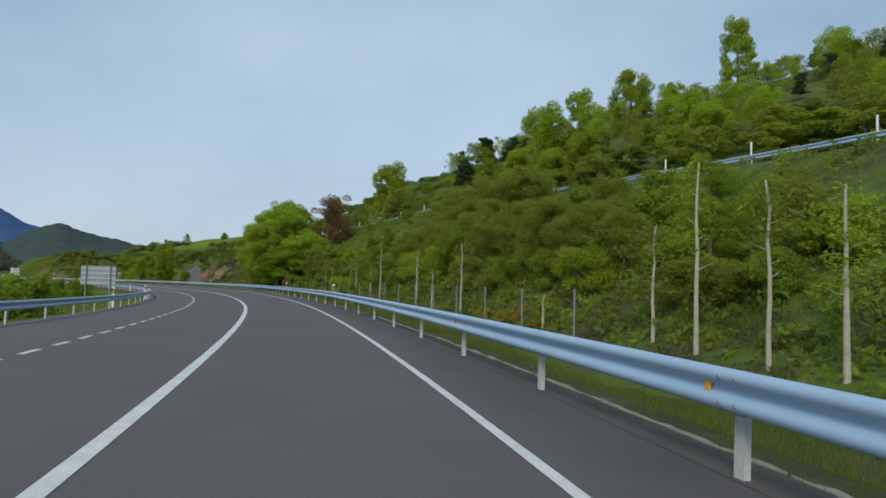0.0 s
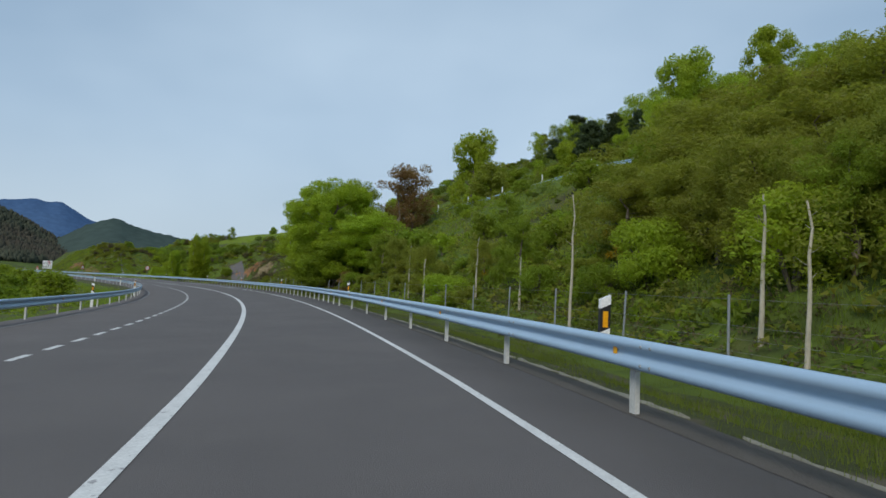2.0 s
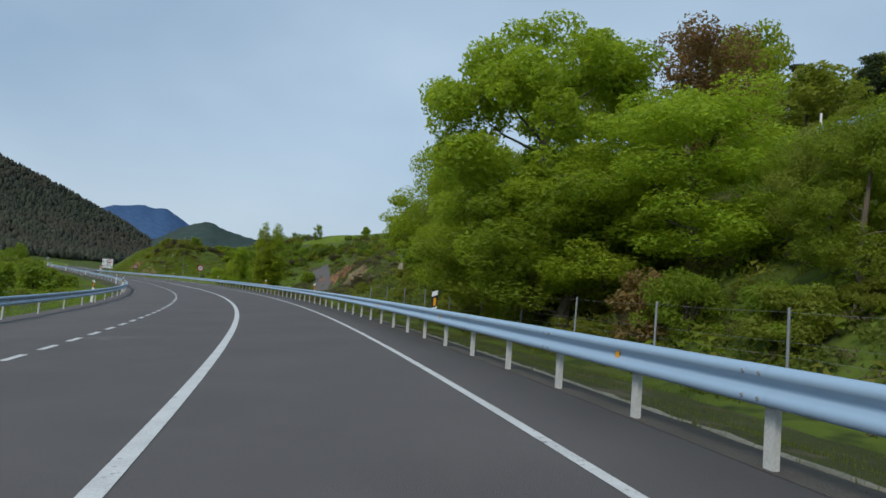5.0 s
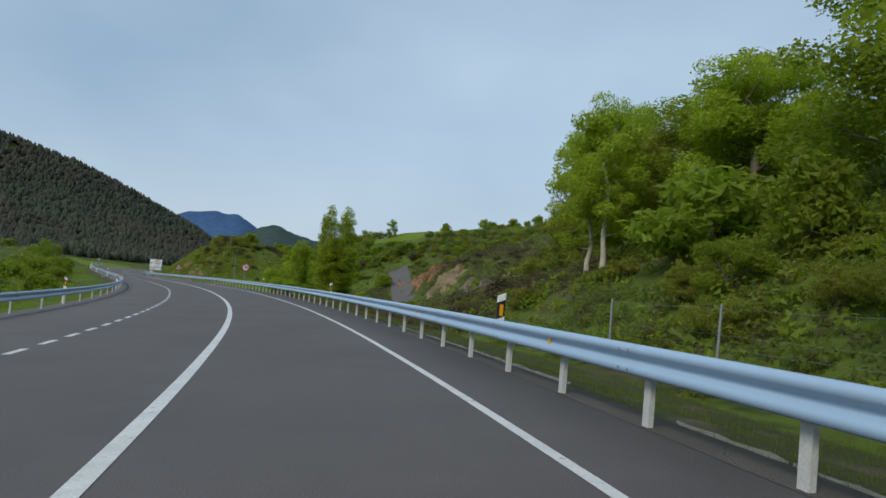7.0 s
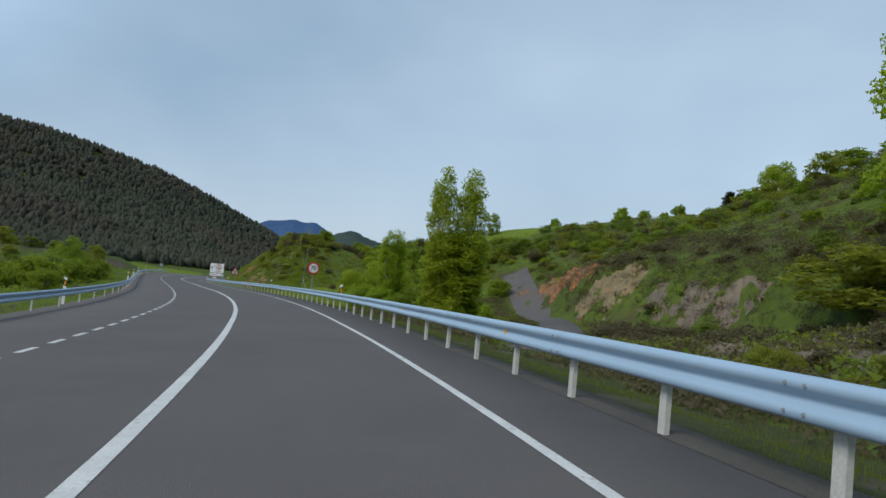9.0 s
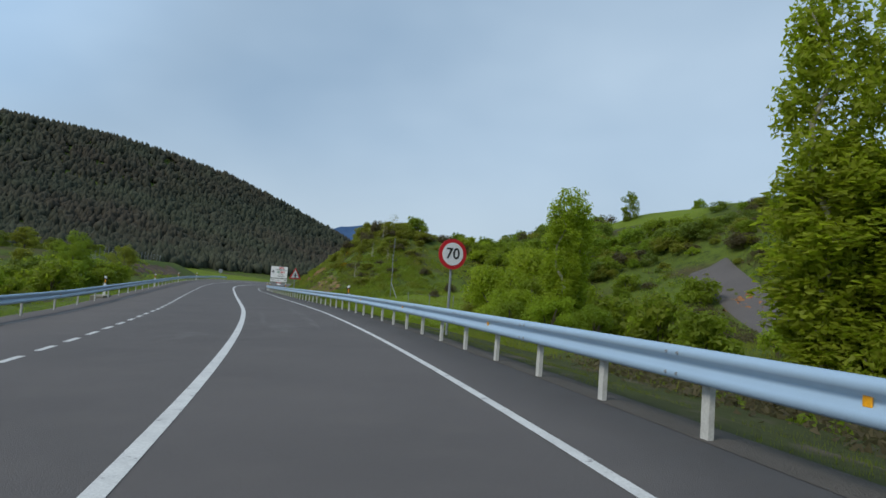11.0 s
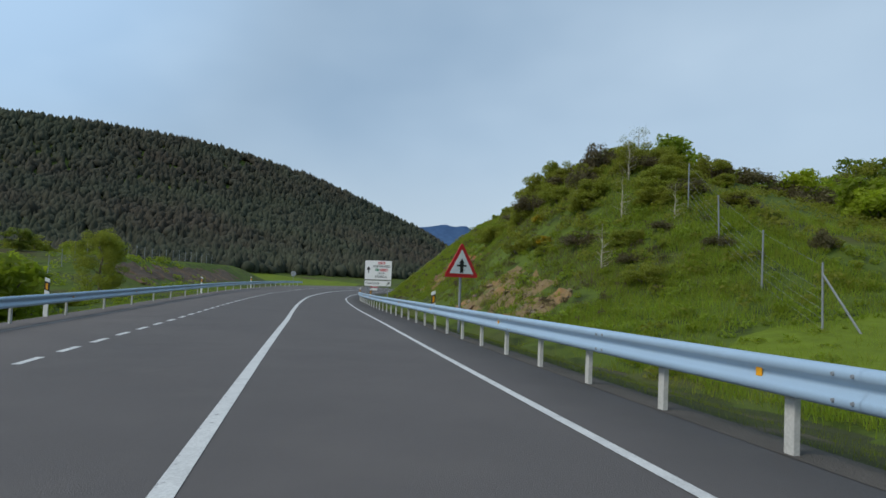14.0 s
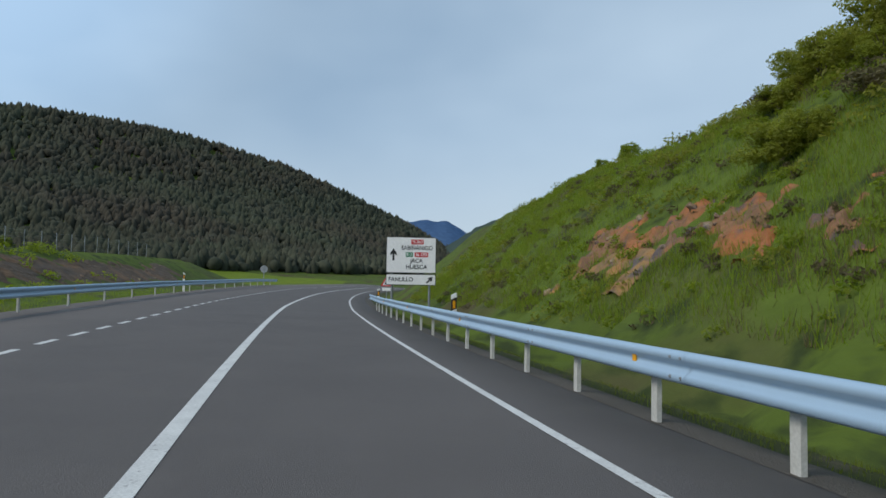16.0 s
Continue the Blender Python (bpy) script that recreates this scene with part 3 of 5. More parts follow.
def speed_sign(s, u):
    x, y, z = at_road(s, u)
    t = thing("speed_limit_sign", pose(x, y, z, 0, 0, road_turn(s) + 8), "round white speed limit sign with red border reading 70", "road sign")
    c = 2.28
    pole(t, 0, 2.6)
    part("border", plate(disc(0.46, 48, c)), SIGN_RED, t)
    part("face", plate(disc(0.345, 48, c), 0.004, -0.014), SIGN_WHITE, t)
    text_part("70", 0.46, t, pose(0, -0.021, c, 90, 0, 0), BLACK)
    part("backing", plate(disc(0.45, 32, c), 0.004, 0.016), SIGN_BACK, t)


def triangle(r, cz, round_off=0.0):
    if not round_off:
        return [(r * math.cos(radians(a)), cz + r * math.sin(radians(a))) for a in (-150, -30, 90)]
    pts = []
    for a in (-150, -30, 90):
        cx, cy = (r - 2 * round_off) * math.cos(radians(a)), (r - 2 * round_off) * math.sin(radians(a))
        for k in range(6):
            b = radians(a - 60 + 24 * k)
            pts.append((cx + round_off * math.cos(b), cz + cy + round_off * math.sin(b)))
    return pts


def junction_sign(s, u):
    x, y, z = at_road(s, u)
    t = thing("warning_sign", pose(x, y, z, 0, 0, road_turn(s) + 20), "red-bordered triangular warning sign for a junction with priority", "road sign")
    c = 2.08
    pole(t, 0, 2.4, 0.045)
    part("border", plate(triangle(0.77, c, 0.055)), SIGN_RED, t)
    part("face", plate(triangle(0.53, c), 0.004, -0.014), SIGN_WHITE, t)
    arrow = [(-0.055, -0.20), (0.0, -0.16), (0.055, -0.20), (0.055, 0.0), (0.16, 0.0), (0.16, 0.05), (0.055, 0.05), (0.055, 0.09), (0.09, 0.09),
             (0.0, 0.24), (-0.09, 0.09), (-0.055, 0.09), (-0.055, 0.05), (-0.16, 0.05), (-0.16, 0.0), (-0.055, 0.0)]
    part("symbol", plate([(px * 1.12, pz * 1.12 + c - 0.03) for px, pz in arrow], 0.003, -0.021), BLACK, t)
    part("backing", plate(triangle(0.75, c, 0.055), 0.004, 0.016), SIGN_BACK, t)


def direction_sign(s, u):
    x, y, z = at_road(s, u)
    t = thing("direction_sign", pose(x, y, z, 0, 0, road_turn(s) - 2) @ Matrix.Scale(1.3, 4), "white road direction board with black place names and a lower strip", "road sign")
    w = 2.08
    for px in (-0.78, 0.78):
        pole(t, px, 3.0, 0.05, 0.07)
    for cz, h, name in ((2.42, 1.50, "board"), (1.40, 0.46, "lower_board")):
        b = part(name, plate(rounded(w, h, 0.06, 0, cz)), BLACK, t)
        part("face", plate(rounded(w - 0.05, h - 0.05, 0.05, 0, cz), 0.003, -0.014), SIGN_WHITE, b)
        part("backing", plate(rounded(w - 0.02, h - 0.02, 0.05, 0, cz), 0.004, 0.018), SIGN_BACK, b)
    fy = -0.021

    def badge(cx, cz, bw, words, mat):
        part("badge", plate(rounded(bw, 0.20, 0.03, cx, cz), 0.002, fy), mat, t)
        text_part(words, 0.18, t, pose(cx, fy - 0.006, cz, 90, 0, 0), SIGN_WHITE, width=bw * 0.8)

    badge(0.25, 2.97, 0.52, "N-260", SIGN_RED)
    text_part("SABI\u00d1\u00c1NIGO", 0.25, t, pose(0.24, fy, 2.71, 90, 0, 0), BLACK, width=1.30)
    badge(-0.08, 2.44, 0.30, "E-7", SIGN_GREEN)
    badge(0.42, 2.44, 0.56, "N-330", SIGN_RED)
    text_part("JACA", 0.25, t, pose(0.22, fy, 2.18, 90, 0, 0), BLACK, width=0.54)
    text_part("HUESCA", 0.25, t, pose(0.22, fy, 1.92, 90, 0, 0), BLACK, width=0.88)
    text_part("FANLILLO", 0.24, t, pose(-0.42, fy, 1.40, 90, 0, 0), BLACK, width=1.0)
    up = [(-0.04, -0.26), (0.04, -0.26), (0.04, 0.02), (0.13, -0.06), (0.13, 0.05), (0.0, 0.24), (-0.13, 0.05), (-0.13, -0.06), (-0.04, 0.02)]
    part("arrow", plate([(px - 0.74, pz + 2.45) for px, pz in up], 0.002, fy), BLACK, t)
    c45 = math.cos(radians(45)) * 0.72
    part("arrow", plate([((px + pz) * c45 + 0.78, (pz - px) * c45 + 1.40) for px, pz in up], 0.002, fy), BLACK, t)


def plain_back_sign(s, u, w, h, top, turn, poles):
    """A sign whose grey back is towards the viewer."""
    x, y, z = on_ground(s, u)
    t = thing("sign_back", pose(x, y, z, 0, 0, road_turn(s) + turn), "grey metal back of a road sign on posts", "road sign")
    for px in poles:
        pole(t, px, top, 0.045, -0.05, -0.6)
    part("panel", plate(rounded(w, h, 0.05, 0, top - h / 2)), SIGN_BACK, t)
    for k in range(4):
        part("rib", plate(rounded(w * 0.98, 0.03, 0.01, 0, top - h * (k + 0.5) / 4), 0.012, -0.022), SIGN_WHITE, t)


def round_back_sign(s, u):
    x, y, z = on_ground(s, u)
    t = thing("round_sign_back", pose(x, y, z, 0, 0, road_turn(s)), "grey back of a round road sign on a post", "road sign")
    pole(t, 0, 2.5, 0.045, -0.05, -0.6)
    part("panel", plate(disc(0.45, 32, 2.15)), SIGN_BACK, t)


speed_sign(188.3, 4.75)
junction_sign(236.3, 4.35)
direction_sign(281.5, 5.25)
plain_back_sign(44.5, -9.7, 1.9, 1.15, 2.9, 0, (-0.65, 0.65))
round_back_sign(330, -9.4)


def drain_block(s, u):
    """A low rounded concrete slab by the rail."""
    x, y, z = at_road(s, u)
    bm = bmesh.new()
    box(bm, (0.7, 2.6, 0.3), pose(0, 0, -0.02), 0.04)
    ob = part("drain_slab", bm, CONCRETE)
    ob.matrix_basis = pose(x, y, z, 0, 0, road_turn(s))
    tagged(ob, "low pale concrete slab beside the far guardrail", "concrete slab")


drain_block(211.5, -8.85)


def gradient_sign(s, u):
    """A small warning triangle over a plate."""
    x, y, z = at_road(s, u)
    t = thing("gradient_sign", pose(x, y, z, 0, 0, road_turn(s)), "small red triangular warning sign with a plate below", "road sign")
    pole(t, 0, 2.0)
    part("border", plate(triangle(0.6, 1.75, 0.05)), SIGN_RED, t)
    part("face", plate(triangle(0.4, 1.75), 0.004, -0.014), SIGN_WHITE, t)
    part("symbol", plate([(-0.2, 1.62), (0.2, 1.62), (0.2, 1.72), (-0.05, 1.95)], 0.003, -0.021), BLACK, t)
    part("plate", plate(rounded(0.75, 0.26, 0.03, 0, 1.2)), SIGN_WHITE, t)


gradient_sign(302.0, 5.2)


# ---- side road, upper road ----
def ground_ribbon(name, line, wide, mat, label, lift=0.17):
    """A lane that lies on the ground, through (s, u) places."""
    ss = np.arange(line[0][0], line[-1][0] + 0.1, 1.5)
    uu = np.interp(ss, [p[0] for p in line], [p[1] for p in line])
    for _ in range(6):
        uu[1:-1] = (uu[:-2] + uu[1:-1] * 2 + uu[2:]) / 4
    c = at_road(ss, uu)[:, :2]
    d = np.gradient(c, axis=0)
    d /= np.linalg.norm(d, axis=1)[:, None]
    nrm = np.stack([d[:, 1], -d[:, 0]], 1)
    zc = height(c[:, 0], c[:, 1])
    for _ in range(4):
        zc[1:-1] = (zc[:-2] + zc[1:-1] * 2 + zc[2:]) / 4
    vs, n = [], 5
    for k in range(len(ss)):
        for f, h in ((-0.62, -0.35), (-0.5, 0), (0, 0.03), (0.5, 0), (0.62, -0.35)):
            x, y = c[k] + nrm[k] * wide * f
            vs.append((x, y, zc[k] + lift + h))
    q = np.array(vs)
    hz = height(q[:, 0], q[:, 1]).reshape(-1, n)
    for _ in range(3):
        hz[1:-1] = (hz[:-2] + hz[1:-1] * 2 + hz[2:]) / 4
    q[:, 2] = (np.maximum(hz, zc[:, None] - 0.6) + [lift - 0.3, lift, lift + 0.03, lift, lift - 0.3]).ravel()
    q[:2 * n, 2] -= 0.5
    vs = q
    fs = [(k * n + a, k * n + a + 1, (k + 1) * n + a + 1, (k + 1) * n + a) for k in range(len(ss) - 1) for a in range(n - 1)]
    ob = part(name, (vs, fs), mat)
    ob.data.polygons.foreach_set("use_smooth", [True] * len(fs))
    tagged(ob, label, "road", kind="structure")


ground_ribbon("side_road", [(160, 9.5), (168, 13.5), (176, 18.6), (184, 23.8), (190, 27.2), (197, 30.6), (204, 33.6), (212, 37.2), (220, 40.5)], 2.9, ASPHALT, "narrow grey asphalt lane climbing below the rock cut")
ground_ribbon("upper_road", [(-25, 30.4), (60, 30.4), (134, 30.4)], 5.2, ASPHALT, "narrow asphalt road along the hillside")
upper = thing("upper_guardrail", Matrix(), "pale steel guardrail of the road above on the hillside", "guardrail")


def upper_rail():
    prof = [(w, h) for w, h in BEAM] + [(w + 0.015, h) for w, h in reversed(BEAM)]
    n = len(prof)
    for s in np.arange(-20, 132, 4.0):
        rows = []
        for sv in (s, s + 4.0):
            x, y, z = on_ground(sv, 27.7)
            base = at_road(sv, 27.7)
            for w, h in prof:
                q = at_road(sv, 27.7 + w)
                rows.append((q[0], q[1], z + h - 0.05))
        fs = [(k, (k + 1) % n, n + (k + 1) % n, n + k) for k in range(n)]
        part("beam", (rows, fs), STEEL, upper)
        x, y, z = on_ground(s + 1.0, 27.79)
        shared("post", POST, upper, pose(x, y, z - 0.05, 0, 0, road_turn(s)))
        if int(s) % 8 == 0:
            x, y, z = on_ground(s + 1.0, 28.1)
            part("marker", tube([(x, y, z), (x, y, z + 1.6)], [0.06, 0.06], 6), WHITE, upper)


upper_rail()


# ---- fences and poles ----
def wire_fence(s_from, s_to, u, step, tall, label, veer=0.0):
    f = thing("wire_fence", Matrix(), label, "fence")
    rs = random.Random(int(s_from) + 7)
    tops = []
    for s in np.arange(s_from, s_to, step):
        x, y, z = on_ground(s, u + (s - s_from) * veer)
        lx, ly = rs.uniform(-0.05, 0.05), rs.uniform(-0.05, 0.05)
        part("post", tube([(x, y, z - 0.4), (x + lx, y + ly, z + tall)], [0.03, 0.028], 8), GREY_STEEL, f)
        tops.append((x, y, z))
    for k in range(len(tops) - 1):
        a, b = Vector(tops[k]), Vector(tops[k + 1])
        for h in (0.15, 0.4, 0.65, 0.9, 1.15, tall - 0.08):
            p, q = a + Vector((0, 0, h)), b + Vector((0, 0, h))
            part("wire", tube([p, p.lerp(q, 0.5) - Vector((0, 0, 0.015)), q], [0.0035] * 3, 4), WIRE, f)
    return f


wire_fence(17.8, 124, 8.4, 4.05, 1.75, "grey wire fence with thin steel posts along the bank")
wire_fence(272, 326, -21.5, 2.6, 1.5, "pale fence posts with wire on top of the far bank")
knoll_fence = wire_fence(230.5, 242.5, 12.8, 3.6, 1.9, "tall thin fence posts with wire climbing the knoll", 0.24)
wire_fence(219.0, 228.5, 15.2, 4.0, 1.25, "thin fence posts with wire across the meadow", -0.19)


def corner_brace(s, u):
    """A slanting strut against the fence's corner post."""
    a, b = Vector(on_ground(s, u)), Vector(on_ground(s - 1.0, u + 0.55))
    part("brace", tube([b - Vector((0, 0, 0.2)), a + Vector((0, 0, 1.6))], [0.03, 0.03], 7), GREY_STEEL, knoll_fence, "slanting pale steel strut")


corner_brace(230.5, 12.8)


# ---- bare rock and earth ----
def stone_meshes():
    """A few angular broken stones."""
    out = []
    for seed in range(5):
        rs = random.Random(seed + 90)
        bm = bmesh.new()
        bmesh.ops.create_icosphere(bm, subdivisions=1, radius=0.5)
        for v in bm.verts:
            v.co *= rs.uniform(0.65, 1.2)
            v.co.z *= 0.7
            v.co.x = max(-0.36, min(0.36, v.co.x))
        me = bpy.data.meshes.new("stone")
        bm.to_mesh(me)
        bm.free()
        me.materials.append(STONE)
        out.append(me)
    return out


STONES = stone_meshes()


def outcrop(name, s0, s1, u0, u1, lift, mat, label, seed, bare=0.42, grain=1.2, stones=50):
    """Bare broken rock showing through the bank: blocks parted by cracks, with an uneven rim and loose stones."""
    ns, nu = int((s1 - s0) / 0.24), int((u1 - u0) / 0.2)
    S, U = np.meshgrid(np.linspace(s0, s1, ns), np.linspace(u0, u1, nu), indexing="ij")
    P = at_road(S.ravel(), U.ravel())
    z = height(P[:, 0], P[:, 1])
    fs_, fu = (S - s0) / (s1 - s0), (U - u0) / (u1 - u0)
    rim = np.minimum(np.minimum(fs_, 1 - fs_) * (s1 - s0) / 3.0, np.minimum(fu, 1 - fu) * (u1 - u0) / 1.6).ravel()
    out, shown = [], []
    for k in range(len(P)):
        q = Vector((P[k, 0] * grain, P[k, 1] * grain, z[k] * grain + seed * 7.1))
        near, _ = noise.voronoi(q * 0.75)
        fine, _ = noise.voronoi(q * 2.3)
        rough = min(1.0, (near[1] - near[0]) * 3.0) * 0.5 + min(1.0, (fine[1] - fine[0]) * 3.0) * 0.22 + noise.noise(q * 0.4) * 0.5 + noise.noise(q * 3.3) * 0.3 + noise.noise(q * 7.0) * 0.14 - 0.2
        edge = min(1.0, rim[k]) + noise.noise(q * 0.4 + Vector((9, 3, 1))) * 1.3 + noise.noise(q * 1.3) * 0.7 + noise.noise(q * 3.3) * 0.3 - bare
        rise = max(-0.45, min(0.10, edge * 0.4))
        bulge = max(0.0, min(1.0, edge * 1.6)) * lift * max(-0.1, rough)
        out.append((P[k, 0] - 0.3 * bulge, P[k, 1] - 0.15 * bulge, z[k] + bulge + rise))
        if edge > 0.15:
            shown.append(out[-1])
    idx = np.arange(ns * nu).reshape(ns, nu)
    fs = np.stack([idx[:-1, :-1], idx[1:, :-1], idx[1:, 1:], idx[:-1, 1:]], -1).reshape(-1, 4)
    ob = part(name, (out, fs.tolist()), mat)
    tagged(ob, label, "rock", group="bare rock in the banks")
    rs = random.Random(seed)
    for n in range(min(stones, len(shown) // 6)):
        x, y, h = shown[int(rs.random() * len(shown))]
        k = 0.10 + 0.32 * rs.random() ** 2.5
        shared("stone", STONES[n % 5], ob, pose(x, y, h - 0.02, rs.uniform(-40, 40), rs.uniform(-40, 40), rs.uniform(0, 360)) @ Matrix.Diagonal((k * 1.2, k, k * 0.9, 1)))


outcrop("rock_face", 195, 214, 34.6, 38.6, 0.7, ROCK, "broken orange and grey rock face above the lane", 1, 0.62, 1.5, stones=90)
outcrop("rock_face", 184, 195.5, 29.0, 33.2, 0.7, PALE_ROCK, "weathered tan rock ledges above the lane", 8, 0.52, stones=60)
outcrop("earth_bank", 147, 173, 11.8, 23.5, 0.35, GREY_ROCK, "pale grey-brown gravelly earth below the road", 2, 0.35, stones=90)
outcrop("rock_face", 172, 183, 28.2, 31.6, 0.6, GREY_ROCK, "greyish broken rock low in the bank", 9, 0.55, stones=60)
outcrop("earth_bank", 238.5, 249.2, 6.7, 9.6, 0.3, EARTH_TAN, "crumbling tan earth and stones at the foot of the knoll", 3, 0.24, 2.2, stones=60)
outcrop("rock_face", 255, 268.5, 8.7, 10.9, 0.4, ROCK, "orange rock showing in the grassy slope", 4, 0.38, 1.7, stones=110)
outcrop("rock_face", 262, 268, 7.9, 9.3, 0.2, ROCK, "small orange rock showing in the grassy slope", 5, 0.4, stones=16)
outcrop("earth_bank", 277, 320, -18.6, -14.6, 0.2, EARTH, "brown bare earth of the roadside bank", 6, 0.15, stones=30)


# ---- fields ----
def field(name, s0, s1, u0, u1, label):
    """A crop field lying on the ground, with a wavering edge."""
    S, U = np.meshgrid(np.arange(s0, s1, 2.5), np.linspace(u0, u1, max(6, int((u1 - u0) / 2.5))), indexing="ij")
    ns, nu = S.shape
    U = U + np.sin(S / 9.0) * 0.8
    q = at_road(S.ravel(), U.ravel())
    q[:, 2] = height(q[:, 0], q[:, 1]) + 0.14
    rim = np.zeros(S.shape, bool)
    rim[0], rim[-1], rim[:, 0], rim[:, -1] = True, True, True, True
    q[:, 2] -= 0.5 * rim.ravel()
    i = np.arange(ns * nu).reshape(ns, nu)
    fs = np.stack([i[:-1, :-1], i[1:, :-1], i[1:, 1:], i[:-1, 1:]], -1).reshape(-1, 4)
    ob = part(name, (q, fs.tolist()), FIELD)
    ob.data.polygons.foreach_set("use_smooth", [True] * len(fs))
    tagged(ob, label, "field", kind="structure")


field("field_hill", 238, 330, 51, 150, "bright green crop field on top of the rise")
field("field_meadow", 203, 234, 7.4, 26, "bright green meadow grass below the road")
field("field_valley", 345, 440, -110, -12, "bright green field beyond the bend")


# ---- plants ----
def leaf_cloud(rs, centres, radii, count, size, flat=0.75):
    """Many small pointed leaves round the given clump centres, denser near the clumps' skins."""
    centres, radii = np.asarray(centres, float), np.asarray(radii, float)
    w = radii ** 2
    pick = rs.choice(len(centres), count, p=w / w.sum())
    d = rs.normal(size=(count, 3))
    d /= np.linalg.norm(d, axis=1)[:, None]
    r = radii[pick] * rs.uniform(0.35, 1.08, count) ** 0.6
    p = centres[pick] + d * r[:, None] * [1, 1, flat]
    nrm = d * 0.7 + rs.normal(size=(count, 3)) * 0.6 + [0, 0, 0.35]
    nrm /= np.linalg.norm(nrm, axis=1)[:, None]
    a = np.cross(nrm, rs.normal(size=(count, 3)))
    a /= np.linalg.norm(a, axis=1)[:, None] + 1e-9
    b = np.cross(nrm, a)
    sz = size * rs.uniform(0.6, 1.35, count)[:, None]
    v = np.stack([p - a * sz * 0.5 - b * sz * 0.3, p + a * sz * 0.75, p - a * sz * 0.25 + b * sz * 0.42], 1).reshape(-1, 3)
    f = np.arange(count * 3).reshape(-1, 3)
    return v, f


def mesh_from(name, v, f, mat):
    me = bpy.data.meshes.new(name)
    me.vertices.add(len(v))
    me.vertices.foreach_set("co", np.asarray(v, np.float32).ravel())
    f = np.asarray(f)
    me.loops.add(f.size)
    me.loops.foreach_set("vertex_index", f.ravel())
    me.polygons.add(len(f))
    me.polygons.foreach_set("loop_start", np.arange(len(f)) * f.shape[1])
    me.update(calc_edges=True)
    me.materials.append(mat)
    return me


def branches(rs, top, radius, spread, limbs, bark_parent, mat, first=0.3, twig=0.35, lean=0.06, taper=1.0):
    """Trunk and limbs as separate meshes; gives the limb ends back."""
    ends = []
    n = 7
    pts = [(rs.uniform(-1, 1) * lean * top * k / n, rs.uniform(-1, 1) * lean * top * k / n, top * k / n - 0.25) for k in range(n + 1)]
    rad = [max(0.015, radius * (1.15 - taper * k / n)) for k in range(n + 1)]
    part("trunk", tube(pts, rad, 8), mat, bark_parent)
    vs, fs = [], []
    for k in range(limbs):
        h = top * (first + (0.95 - first) * (k + 0.5) / limbs)
        i = min(int(h / top * n), n - 1)
        base = Vector(pts[i]).lerp(Vector(pts[i + 1]), h / top * n - i)
        w = rs.uniform(0, 2 * math.pi) + k * 2.4
        ln = spread * rs.uniform(0.6, 1.05) * (1.0 - 0.45 * h / top)
        tip = base + Vector((math.cos(w) * ln, math.sin(w) * ln, ln * rs.uniform(0.25, 0.8)))
        midp = base.lerp(tip, 0.5) + Vector((0, 0, -0.08 * ln))
        r0 = rad[i] * twig
        a, b = tube([base, midp, tip], [r0, r0 * 0.65, r0 * 0.25], 5, len(vs))
        vs += a
        fs += b
        ends.append(tip)
        ends.append(midp.lerp(tip, 0.4) + Vector((rs.uniform(-0.5, 0.5), rs.uniform(-0.5, 0.5), rs.uniform(0, 0.6))))
    if vs:
        part("branch", (vs, fs), mat, bark_parent)
    return ends, Vector(pts[-1])


def make_tree(name, seed, top, crown, radius, limbs, clumps, count, size, leaf, bark, label, category, first=0.3, clump=(0.5, 1.0), column=False, lift=0.0, lean=0.06, taper=1.0):
    """A tree of trunk, limbs and a crown of leaves; built at the origin."""
    rs = np.random.RandomState(seed)
    t = thing(name, Matrix(), label, category)
    ends, tip = branches(rs, top * 0.92, radius, crown * (0.5 if column else 0.85), limbs, t, bark, first, lean=lean, taper=taper)
    cs = [tuple(e) for e in ends] + [tuple(tip)]
    for k in range(clumps):
        h = rs.uniform(first, 1.0)
        if column:
            w = crown * math.sin(math.pi * min(1, (h - first * 0.6) / (1.05 - first * 0.6))) ** 0.7
        else:
            w = crown * math.sin(math.pi * (0.12 + 0.82 * (h - first) / (1 - first))) ** 0.6
        ang, r = rs.uniform(0, 2 * math.pi), w * rs.uniform(0.35, 1.0) ** 0.5
        cs.append((math.cos(ang) * r, math.sin(ang) * r, top * h + lift))
    rad = rs.uniform(clump[0], clump[1], len(cs))
    v, f = leaf_cloud(rs, cs, rad, count, size, 1.5 if column else 0.75)
    ob = new("crown", mesh_from("crown", v, f, leaf))
    ob.parent = t
    return t


